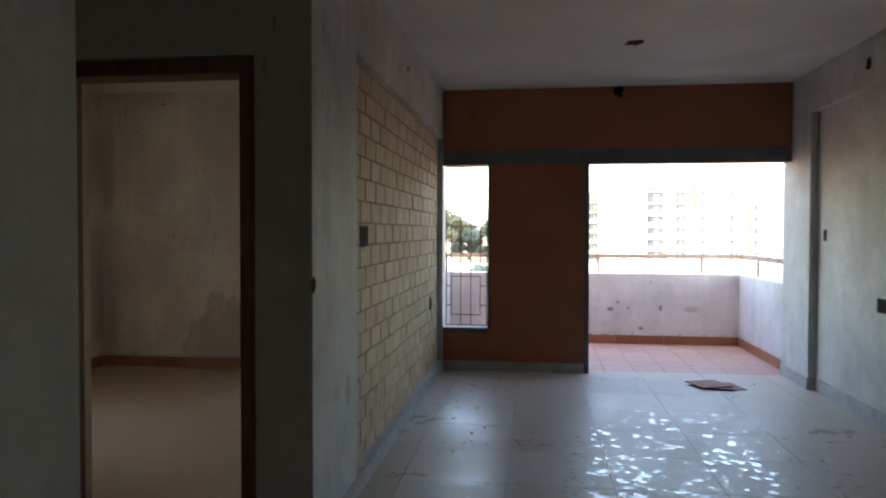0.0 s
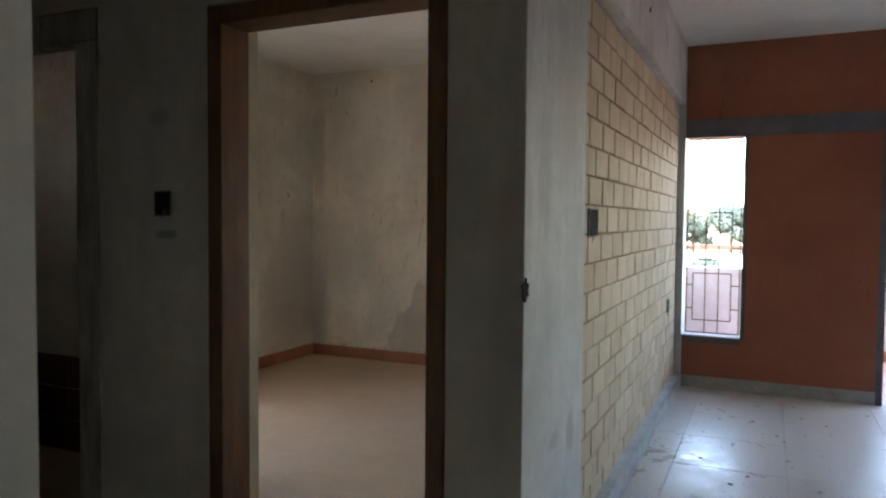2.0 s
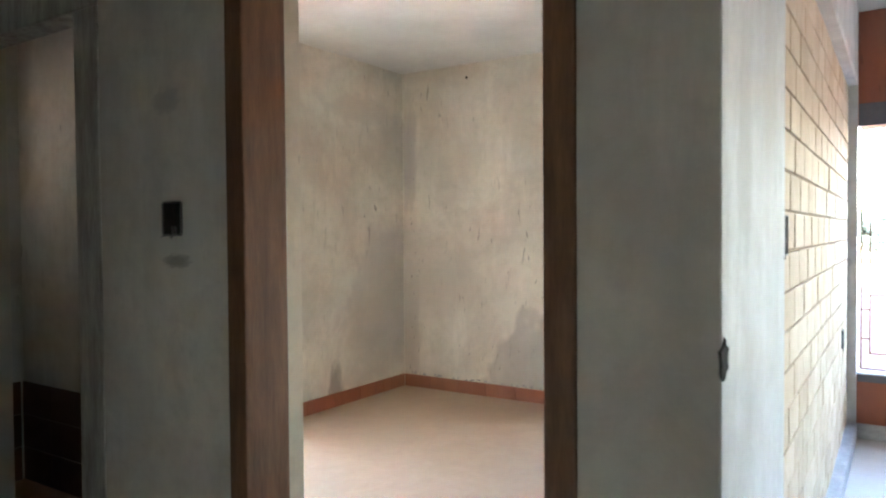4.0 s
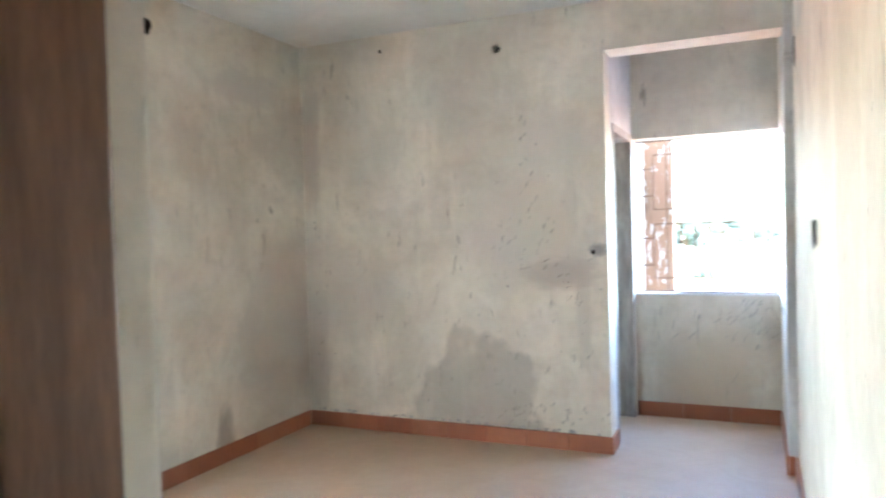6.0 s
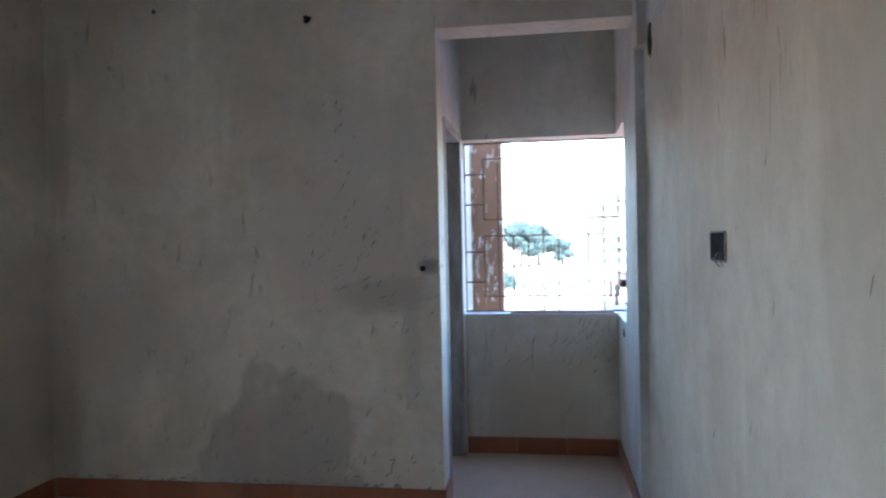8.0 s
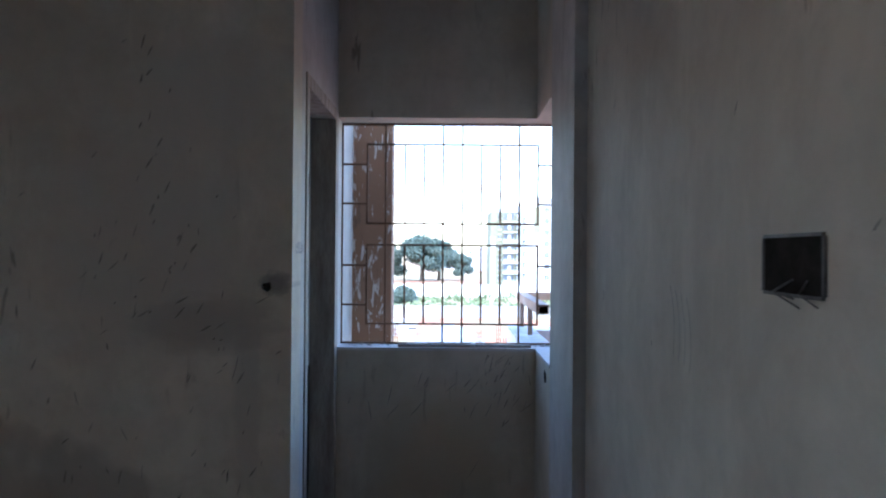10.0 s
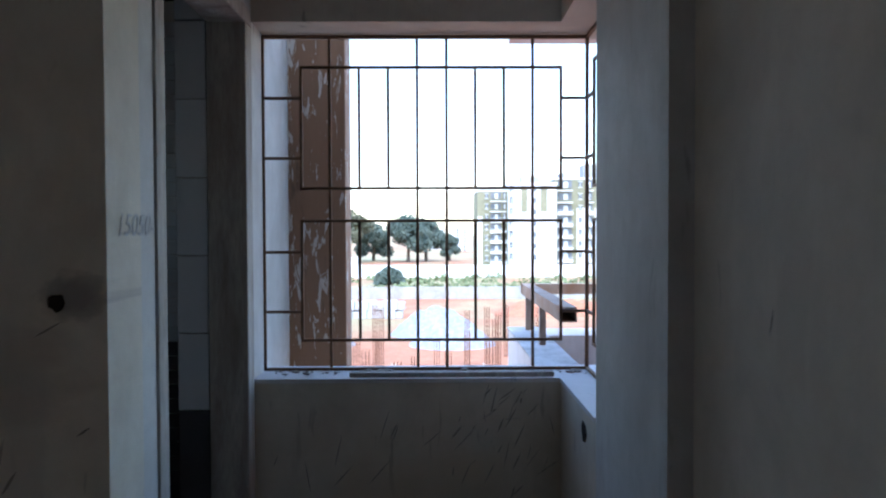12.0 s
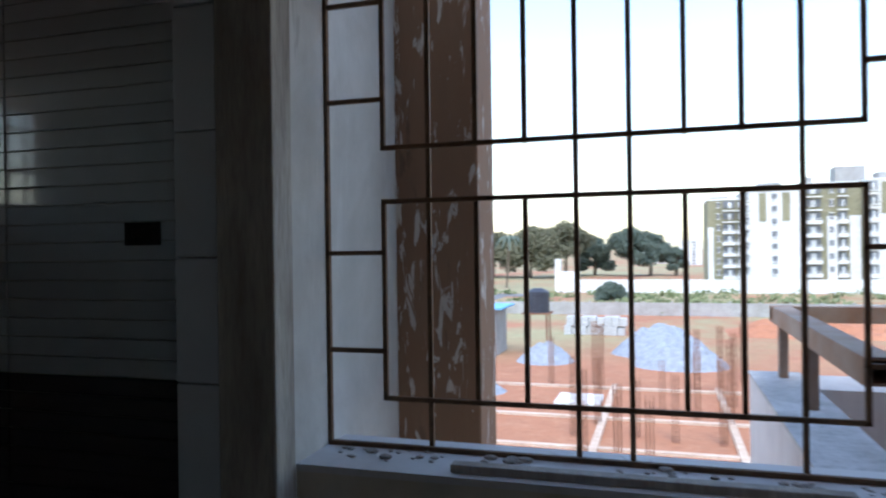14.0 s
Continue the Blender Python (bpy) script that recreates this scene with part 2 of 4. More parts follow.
def floor_tile(name, c1, c2, dust, lo, hi, dscale, prints=False):
    """Polished tile under patchy dust: dust is paler and rough, wiped areas shine."""
    m, n, l, b = node_mat(name, 0.3, 0.0, 0.5)
    p = place_of(n, l)
    oi = n.new("ShaderNodeObjectInfo")
    base = mixed(n, l, oi.outputs["Random"], c1, c2)
    vein = noise_of(n, l, p, 3.5, 7, 0.7, 1.2)
    base = mixed(n, l, ramp_of(n, l, vein, ((0.4, 0.0), (0.7, 0.5))), base, tuple(c * 0.82 for c in c1))
    d1 = noise_of(n, l, p, 1.1, 4, 0.6, 0.5)
    d2 = noise_of(n, l, p, dscale, 5, 0.7, 1.5)
    mul = mixed(n, l, 0.55, ramp_of(n, l, d1, ((0.35, 0.0), (0.68, 1.0))), ramp_of(n, l, d2, ((0.35, 0.0), (0.68, 1.0))))
    col = mixed(n, l, mul, base, dust)
    spots = noise_of(n, l, p, 23, 3, 0.5, 1.0)
    col = mixed(n, l, ramp_of(n, l, spots, ((0.74, 0.0), (0.82, 0.12))), col, tuple(c * 0.4 for c in dust))
    l.new(col, b.inputs["Base Color"])
    rg = ramp_of(n, l, mul, ((0.0, lo), (0.9, hi)))
    if prints:
        # wet footprints, wiped clean and shiny, before the balcony opening
        ln = n.new("ShaderNodeVectorMath")
        ln.operation = "LENGTH"
        l.new(place_of(n, l, 1 / 1.0, 1 / 2.0, 0, 1.75, 3.9, 0), ln.inputs[0])
        area = ramp_of(n, l, ln.outputs["Value"], ((0.75, 1.0), (1.0, 0.0)))
        warp = n.new("ShaderNodeTexNoise")
        warp.inputs["Scale"].default_value = 6.0
        l.new(p, warp.inputs["Vector"])
        mad = n.new("ShaderNodeVectorMath")
        mad.operation = "MULTIPLY_ADD"
        mad.inputs[1].default_value = (0.16, 0.16, 0.0)
        l.new(warp.outputs["Color"], mad.inputs[0])
        l.new(p, mad.inputs[2])
        vor = n.new("ShaderNodeTexVoronoi")
        vor.inputs["Scale"].default_value = 12.0
        l.new(mad.outputs[0], vor.inputs["Vector"])
        blob = ramp_of(n, l, vor.outputs["Distance"], ((0.30, 1.0), (0.40, 0.0)))
        some = ramp_of(n, l, noise_of(n, l, p, 7, 3, 0.6), ((0.40, 0.0), (0.50, 1.0)))
        wet = mixed(n, l, 1.0, mixed(n, l, 1.0, area, blob, "MULTIPLY"), some, "MULTIPLY")
        rg = mixed(n, l, wet, rg, (0.05, 0.05, 0.05))
        rg = mixed(n, l, mixed(n, l, 0.5, (0, 0, 0), area), rg, mixed(n, l, wet, (0.55, 0.55, 0.55), (0.04, 0.04, 0.04)))
        # Prints' colour is whitened too, painting in part of the sky's reflection.
        col = mixed(n, l, mixed(n, l, 0.2, (0, 0, 0), wet), col, (0.6, 0.6, 0.6))
        l.new(col, b.inputs["Base Color"])
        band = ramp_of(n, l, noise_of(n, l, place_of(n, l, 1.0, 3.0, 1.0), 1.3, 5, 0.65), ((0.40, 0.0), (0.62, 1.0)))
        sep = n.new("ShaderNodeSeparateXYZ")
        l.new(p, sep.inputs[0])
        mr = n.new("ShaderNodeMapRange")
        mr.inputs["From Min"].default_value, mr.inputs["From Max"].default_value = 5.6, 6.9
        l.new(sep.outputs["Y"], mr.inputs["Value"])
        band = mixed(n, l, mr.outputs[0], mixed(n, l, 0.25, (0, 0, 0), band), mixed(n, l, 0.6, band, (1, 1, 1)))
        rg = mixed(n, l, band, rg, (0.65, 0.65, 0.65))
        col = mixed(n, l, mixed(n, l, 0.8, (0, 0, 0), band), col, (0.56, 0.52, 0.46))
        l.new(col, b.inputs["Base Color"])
    l.new(rg, b.inputs["Roughness"])
    bumped(n, l, b, d2, 0.12, 0.003)
    return m


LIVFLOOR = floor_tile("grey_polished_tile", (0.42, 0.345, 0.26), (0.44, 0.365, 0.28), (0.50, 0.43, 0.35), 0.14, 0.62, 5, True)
BEDFLOOR = floor_tile("pinkish_beige_floor_tile", (0.43, 0.315, 0.21), (0.45, 0.335, 0.225), (0.53, 0.42, 0.315), 0.45, 0.7, 4)
JOINT = plain("tile_grout", (0.42, 0.37, 0.31), (0.34, 0.30, 0.25), 20, 0.9)


# ---- mesh helpers ----
def box(bm, x0, y0, z0, x1, y1, z1):
    v = [bm.verts.new(c) for c in ((x0, y0, z0), (x1, y0, z0), (x1, y1, z0), (x0, y1, z0), (x0, y0, z1), (x1, y0, z1), (x1, y1, z1), (x0, y1, z1))]
    for f in ((3, 2, 1, 0), (4, 5, 6, 7), (0, 1, 5, 4), (1, 2, 6, 5), (2, 3, 7, 6), (3, 0, 4, 7)):
        bm.faces.new([v[i] for i in f])


def boxes(*items, bevel=0.0):
    bm = bmesh.new()
    for it in items:
        box(bm, *it)
    if bevel:
        bmesh.ops.bevel(bm, geom=bm.edges[:], offset=bevel, segments=2, affect="EDGES", profile=0.6)
    return bm


def link(name, bm, mat, smooth=False):
    me = bpy.data.meshes.new(name)
    bm.normal_update()
    bm.to_mesh(me)
    bm.free()
    me.materials.append(mat)
    if smooth:
        for p in me.polygons:
            p.use_smooth = True
    return new(name, me)


def part(name, bm, mat, parent, label="", smooth=False):
    ob = link(name, bm, mat, smooth)
    ob.parent = parent
    if label:
        ob["label"] = label
    return ob


def thing(name, label, category, group="", kind="", at=(0, 0, 0)):
    ob = new(name)
    ob.location = at
    return tagged(ob, label, category, group, kind)


def structure(name, bm, mat, label, category):
    return tagged(link(name, bm, mat), label, category, kind="structure")


def cyl(bm, a, b, r0, r1=None, seg=10):
    a, b = Vector(a), Vector(b)
    m = Matrix.Translation((a + b) / 2) @ (b - a).to_track_quat("Z", "Y").to_matrix().to_4x4()
    bmesh.ops.create_cone(bm, cap_ends=True, segments=seg, radius1=r0, radius2=r0 if r1 is None else r1, depth=(b - a).length, matrix=m)


def rod(a, b, r, seg=10):
    bm = bmesh.new()
    cyl(bm, a, b, r, None, seg)
    return bm


def pieces(name, mat, parent, size, spots, gap_axis=None, bevel=0.004):
    """Alike pieces, each an object on one shared mesh; spots are the low corners."""
    bm = boxes((0, 0, 0, *size), bevel=0)
    if bevel:
        bmesh.ops.bevel(bm, geom=bm.edges[:], offset=bevel, segments=1, affect="EDGES")
    me = bpy.data.meshes.new(name)
    bm.to_mesh(me)
    bm.free()
    me.materials.append(mat)
    for s in spots:
        ob = new(name, me)
        ob.location = s[:3]
        if len(s) > 3:
            ob.scale = s[3:6]
        ob.parent = parent


H = 2.86           # slab soffit
DY0, DY1 = 2.65, 2.86   # wall with the two doors
FY0, FY1 = 6.92, 7.08   # living room's front wall
XL, XB = -0.19, -0.245  # column face and recessed block panel
BX = -3.79         # bedroom's far side
BY = 6.665         # bedroom's end wall
AX0, AX1 = -1.51, -0.50  # bay
WY0, WY1 = 7.687, 7.90   # bay's window wall
SILL, LINT = 0.92, 2.10

# ---- structure ----
structure("floor_living", boxes((-4.6, -3.2, -0.15, 3.5, DY0 + 0.1, -0.012), (XB - 0.1, DY0 + 0.1, -0.15, 3.5, FY1, -0.012)), JOINT,
          "grout bed under the grey polished floor tiles", "floor")
structure("floor_bedroom", boxes((BX - 0.15, DY0 + 0.1, -0.15, XB - 0.1, WY1, 0.0)), BEDFLOOR, "pinkish beige tiled bedroom floor with dust", "floor")
structure("floor_balcony", boxes((-0.5, FY1, -0.15, 3.5, 9.08, -0.014)), JOINT, "grout bed under the terracotta balcony tiles", "floor")
structure("floor_toilet", boxes((-4.6, DY0 + 0.1, -0.15, BX - 0.15, 3.6, 0.0)), BEDFLOOR, "dusty floor of the small room", "floor")
structure("ceiling_toilet", boxes((-4.6, DY0, H, BX - 0.15, 3.6, H + 0.15)), CEIL, "plastered ceiling of the small room", "ceiling")
structure("ceiling_living", boxes((-4.6, -3.2, H, 3.5, DY0, H + 0.15), (XL, DY0, H, 3.5, FY1, H + 0.15)), CEIL, "bare off-white plastered slab ceiling", "ceiling")
structure("ceiling_bedroom", boxes((BX - 0.15, DY0, H, XL - 0.0, WY1, H + 0.15)), CEIL, "off-white plastered bedroom ceiling with stains", "ceiling")

# wall with the two doors, facing the hall
structure("wall_doors", boxes((-4.6, DY0, 0, -2.99, DY1, H), (-2.99, DY0, 2.235, -1.98, DY1, H), (-1.98, DY0, 0, -1.41, DY1, H),
                              (-1.41, DY0, 2.175, -0.445, DY1, H), (-0.445, DY0, 0, XL - 0.003, DY1, H)), PLASTER_DARK,
          "grey unpainted plaster wall with two doorways", "wall")
structure("column_hall", boxes((-0.45, DY1, 0, XL - 0.003, 3.40, 2.37), (XL - 0.003, DY0 + 0.002, 0, XL, 3.40, H)), PLASTER_COL, "pale smeared plaster column beside the block panel", "column")
structure("beam_panel", boxes((-0.453, DY1, 2.37, XL - 0.003, 6.52, H), (-0.50, 6.52, 2.37, XL - 0.003, 6.88, H), (XL - 0.003, 3.40, 2.385, XL, FY0, H)), PLASTER, "off-white plastered beam above the block panel", "beam")
panel = structure("wall_panel", boxes((-0.45, 3.40, 0, XB - 0.007, 6.88, 2.37)), MORTAR, "mortar joints of the tan block panel", "wall")
structure("wall_bedroom_side", boxes((-0.453, DY1, 0, -0.45, 6.62, 2.37)), PLASTER_BED, "pale plastered bedroom wall with smears and scuffs", "wall")
structure("column_bay", boxes((-0.50, 6.62, 0, -0.453, 6.88, 2.37), (-0.50, 6.88, 0, XL, FY0, H), (-0.50, FY0, 0, XL - 0.01, 7.18, H)), PLASTER_COL,
          "plastered column between bedroom bay and living room", "column")
structure("skirting_panel", boxes((XB - 0.01, 3.40, 0, XL - 0.003, 6.88, 0.10), (XL, DY0, 0, XL + 0.006, FY0 - 0.012, 0.10)), SKIRTGREY, "grey tile skirting below the block panel", "skirting")

# living room's front wall, painted brick red on the inside
NX0, NX1, NZ = XL, 0.27, 0.432
OX0, OX1 = 1.28, 3.25
structure("wall_front", boxes((XL, FY0, 0, NX1, FY1, NZ), (NX1, FY0, 0, OX0, FY1, LINT), (XL, FY0, LINT, OX1, FY1, H)), REDPAINT,
          "brick-red painted front wall with window and balcony opening", "wall")
structure("trim_opening", boxes((OX0 - 0.045, FY0 - 0.004, 0, OX0 + 0.003, FY1 + 0.002, LINT), (NX1 - 0.003, FY0 - 0.004, NZ, NX1 + 0.03, FY1 + 0.002, LINT),
                                (XL + 0.004, FY0 - 0.004, LINT, OX1 - 0.08, FY0 - 0.001, LINT + 0.15),
                                (XL + 0.004, FY0 - 0.004, NZ - 0.05, NX1, FY0 - 0.001, NZ)), DARKPAINT, "dark grey paint band round the openings", "trim")
structure("window_1", boxes((XL, FY0 - 0.006, NZ, NX1 - 0.003, FY1 + 0.03, NZ + 0.012)), EXTWHITE, "white cement sill of the narrow window", "window sill")
structure("skirting_front", boxes((XL + 0.006, FY0 - 0.012, 0, OX0 - 0.045, FY0 - 0.004, 0.10)), SKIRTGREY, "grey tile skirting along the red wall", "skirting")

# living room's side wall: column, beam and recessed infill
RX = 3.19
structure("wall_side", boxes((RX + 0.07, -3.2, 0, RX + 0.3, 6.46, 2.5)), PLASTER, "whitish smeared plaster infill wall", "wall")
structure("column_side", boxes((RX, 6.46, 0, RX + 0.3, 7.14, H)), PLASTER_COL, "pale plastered column by the balcony opening", "column")
structure("beam_side", boxes((RX, -3.2, 2.5, RX + 0.3, 6.46, H)), PLASTER, "plastered beam above the infill wall", "beam")
structure("skirting_side", boxes((RX + 0.058, -3.2, 0, RX + 0.07, 6.448, 0.11), (RX - 0.012, 6.448, 0, RX, 7.14, 0.11), (RX, 6.448, 0, RX + 0.07, 6.46, 0.11)), SKIRTGREY,
          "grey tile skirting along the side wall", "skirting")
structure("wall_back", boxes((XL, -3.35, 0, 3.5, -3.2, H)), PLASTER, "plain plaster wall behind", "wall")
structure("wall_hall", boxes((-0.34, -3.2, 0, XL - 0.02, 1.13, H), (-4.6, 1.0, 0, -0.34, 1.13, H)), PLASTER, "plain plaster wall with a sharp corner in the hall", "wall")
structure("wall_hall_end", boxes((-4.75, 1.0, 0, -4.6, DY1, H)), PLASTER, "plain end wall of the passage", "wall")

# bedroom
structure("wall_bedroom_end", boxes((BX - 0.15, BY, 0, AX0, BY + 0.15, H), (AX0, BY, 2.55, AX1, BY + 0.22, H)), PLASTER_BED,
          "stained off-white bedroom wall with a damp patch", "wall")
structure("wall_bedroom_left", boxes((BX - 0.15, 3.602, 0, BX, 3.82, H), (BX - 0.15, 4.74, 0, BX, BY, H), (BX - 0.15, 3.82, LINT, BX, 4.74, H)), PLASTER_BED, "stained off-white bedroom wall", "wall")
structure("wall_bedroom_door", boxes((-4.6, DY1, 0, -2.99, DY1 + 0.004, H), (-1.98, DY1, 0, -1.41, DY1 + 0.004, H), (-0.46, DY1, 0, -0.453, DY1 + 0.004, H)), PLASTER_BED,
          "off-white inner face of the door wall", "wall")
structure("pilaster_bedroom", boxes((BX, 4.93, 0, BX + 0.05, 5.1, H)), PLASTER_COL, "shallow plaster pilaster on the bedroom wall", "pilaster")
structure("wall_toilet", boxes((-4.2, 3.5, 0, -2.13, 3.6, H), (-2.2, DY1 + 0.004, 0, -2.13, 3.5, H), (-4.3, DY1 + 0.004, 0, -4.2, 2.93, H), (-4.3, 3.15, 0, -4.2, 3.6, H), (-4.3, 2.93, 0, -4.2, 3.15, 1.65), (-4.3, 2.93, 2.15, -4.2, 3.15, H)), PLASTER,
          "pale plaster walls of the small room behind the second doorway", "wall")
# Unseen wall, added to keep side-opening sky light off the end wall.
structure("wall_light_block", boxes((-5.6, 3.602, -6.5, BX - 0.152, 3.8, H)), EXTWHITE, "unseen white wall added to block sky light at the bedroom's side opening", "wall")
structure("wall_bay_left", boxes((AX0 - 0.12, BY + 0.15, 0, AX0, 6.885, H), (AX0 - 0.12, 7.675, 0, AX0, 8.25, H), (AX0 - 0.12, 6.885, 2.13, AX0, 7.675, H)), PLASTER_COL,
          "plastered bay wall with the bathroom doorway", "wall")
structure("wall_window", boxes((AX0, WY0, 0, AX1 + 0.17, WY1, SILL), (AX1, 7.18, 0, AX1 + 0.17, WY0, SILL), (AX0, WY0, LINT, AX1 + 0.17, WY1, H), (AX1, 7.18, LINT, AX1 + 0.17, WY0, H)), PLASTER_BED,
          "plastered wall under and over the corner window", "wall")
structure("window_2", boxes((AX0, WY0 - 0.004, SILL, AX1 + 0.175, WY1 + 0.01, SILL + 0.014), (AX1 - 0.004, 7.185, SILL, AX1 + 0.175, WY0 - 0.004, SILL + 0.014)), EXTWHITE,
          "rough cement sill of the corner window", "window sill")

# bathroom
structure("wall_bathroom", boxes((-3.3, 8.1, 0, AX0 - 0.12, 8.25, H), (-3.3, BY + 0.15, 0, -3.2, 7.45, H), (-3.3, 7.45, 0, -3.2, 7.78, 1.55), (-3.3, 7.45, 1.98, -3.2, 7.78, H),
                                 (-3.3, 7.78, 0, -3.2, 8.1, H)), PLASTER, "bathroom wall behind the tiles", "wall")
structure("floor_bathroom", boxes((-3.3, BY, -0.14, AX0 - 0.12, 8.25, 0.004)), BDARK, "dark bathroom floor", "floor")
# Loft slab coloured near black to hold the bathroom's lack of light.
structure("ceiling_bathroom", boxes((-3.3, BY + 0.15, 2.30, AX0 - 0.12, 8.1, 2.40)), HOLE_SHADE, "loft slab over the bathroom, coloured dark for want of light", "ceiling")

# balcony and outer parts
PTOP = 0.89
parapet = structure("parapet_front", boxes((-0.52, 8.93, -0.15, 3.45, 9.20, PTOP)), PARAPET, "off-white plastered balcony parapet with peeled spots", "parapet")
structure("parapet_left", boxes((-0.52, WY1, -0.15, -0.36, 8.93, PTOP)), PARAPET, "white parapet with worn cement top", "parapet")
structure("coping_left", boxes((-0.525, WY1, PTOP, -0.355, 9.205, PTOP + 0.008)), COPING, "worn grey cement on the parapet top", "coping")
structure("parapet_right", boxes((3.27, 7.14, -0.15, 3.45, 8.93, PTOP)), PARAPET, "white plastered balcony side parapet", "parapet")
structure("fin_outer", boxes((-1.54, 8.252, -4, -1.278, 8.43, 3.2), bevel=0.006), EXTBROWN, "brown fin with peeling paint outside the window", "facade fin")
structure("wall_outer", boxes((AX0, WY1, -6.5, AX1 + 0.17, WY1 + 0.004, -0.01), (-8, 8.25, -6.5, -1.515, 8.35, 0)), EXTWHITE, "white painted outer wall below", "wall")
structure("beam_balcony", boxes((-0.53, 8.55, 2.40, 3.47, 9.1, 2.55), bevel=0.008), EXTWHITE, "concrete beam of the balcony above", "beam")
structure("wall_building_roof", boxes((-8, -6, H + 0.15, 6, 7.9, H + 0.4)), CEMENT, "slab of the storey above", "slab")

# ---- doors' frames ----
def door_frame(x0, x1, top, y0, depth, w, mat, label):
    fr = thing("door_frame", label, "door frame", at=(x0, y0, 0))
    part("jamb", boxes((0, 0, 0, w, depth, top), bevel=0.006), mat, fr)
    part("jamb", boxes((x1 - x0 - w, 0, 0, x1 - x0, depth, top), bevel=0.006), mat, fr)
    part("head", boxes((0, 0.001, top, x1 - x0, depth - 0.001, top + w), bevel=0.006), mat, fr)
    return fr


door_frame(-1.41, -0.447, 2.10, DY0 - 0.004, 0.152, 0.066, WOOD, "brown wooden door frame without a door leaf")
door_frame(-2.988, -1.982, 2.105, DY0 - 0.004, 0.10, 0.128, RAWWOOD, "grey primed door frame with chipped edges")
lining = thing("door_lining", "pale plaster lining behind the brown frame", "door lining", at=(0, 0, 0))
part("side", boxes((-1.41, DY0 + 0.149, 0, -1.357, DY1 + 0.004, 2.13)), PLASTER_BED, lining)
part("side", boxes((-0.50, DY0 + 0.149, 0, -0.455, DY1 - 0.001, 2.13)), PLASTER_BED, lining)
part("top", boxes((-1.41, DY0 + 0.149, 2.13, -0.455, DY1 - 0.001, 2.174)), PLASTER_BED, lining)
bath = thing("door_frame", "grey bathroom door frame with chipped paint, no leaf", "door frame", at=(AX0, 6.885, 0))
part("jamb", boxes((-0.118, 0.002, 0, 0.006, 0.055, 2.075), bevel=0.005), RAWWOOD, bath)
part("jamb", boxes((-0.118, 0.715, 0, 0.006, 0.788, 2.075), bevel=0.005), RAWWOOD, bath)
part("head", boxes((-0.117, 0.002, 2.075, 0.006, 0.788, 2.13), bevel=0.005), RAWWOOD, bath)


# ---- window grilles of square rusty bars ----
def grille(name, label, at):
    return thing(name, label, "window grille", at=at)


def bar(parent, a, b, r=0.005, name="bar"):
    x0, y0, z0 = (min(p, q) - r for p, q in zip(a, b))
    x1, y1, z1 = (max(p, q) + r for p, q in zip(a, b))
    part(name, boxes((x0, y0, z0, x1, y1, z1), bevel=0.0015), RUST, parent)


GY = 7.83
g = grille("window_grille", "rusty square-bar grille wrapping the corner window", (0, 0, 0))
GX0, GX1, GB, GT = -1.508, -0.385, 0.938, 2.09
for a, b in (((GX0, GY, GB), (GX1, GY, GB)), ((GX0, GY, GT), (GX1, GY, GT)), ((GX0, GY, GB), (GX0, GY, GT)), ((GX1, GY, GB), (GX1, GY, GT))):
    bar(g, a, b, 0.006, "frame_bar")
BX0, BX1 = -1.376, -0.476
for z in (1.04, 1.455, 1.568, 1.985):
    bar(g, (BX0, GY, z), (BX1, GY, z))
for x in (BX0, BX1):
    bar(g, (x, GY, 1.04), (x, GY, 1.455))
    bar(g, (x, GY, 1.568), (x, GY, 1.985))
for x in (-1.279, -0.975, -0.873, -0.573):
    bar(g, (x, GY + 0.011, GB), (x, GY + 0.011, GT))
for x in (-1.177, -1.076, -0.773, -0.673):
    bar(g, (x, GY + 0.011, 1.04), (x, GY + 0.011, 1.455))
    bar(g, (x, GY + 0.011, 1.568), (x, GY + 0.011, 1.985))
for z in (1.139, 1.347, 1.672, 1.879):
    bar(g, (GX0, GY, z), (BX0, GY, z))
    bar(g, (BX1, GY, z), (GX1, GY, z))
for z in (GB, GT):
    bar(g, (GX1, 7.2, z), (GX1, GY, z), 0.006, "frame_bar")
for z in (1.139, 1.347, 1.672, 1.879):
    bar(g, (GX1, 7.72, z), (GX1, GY, z))
for z0, z1 in ((1.04, 1.455), (1.568, 1.985)):
    bar(g, (GX1, 7.72, z0), (GX1, 7.72, z1))
    for z in (z0, z1):
        bar(g, (GX1, 7.3, z), (GX1, 7.72, z))
for y in (7.63, 7.42, 7.3):
    bar(g, (GX1, y, GB), (GX1, y, GT))

g = grille("window_grille", "rusty square-bar grille in the narrow window", (0, 0, 0))
gy = 7.03
for a, b in (((XL + 0.02, gy, NZ + 0.02), (XL + 0.02, gy, LINT - 0.01)), ((NX1 - 0.02, gy, NZ + 0.02), (NX1 - 0.02, gy, LINT - 0.01)),
             ((XL + 0.02, gy, NZ + 0.02), (NX1 - 0.02, gy, NZ + 0.02)), ((XL + 0.02, gy, LINT - 0.01), (NX1 - 0.02, gy, LINT - 0.01))):
    bar(g, a, b, 0.005, "frame_bar")
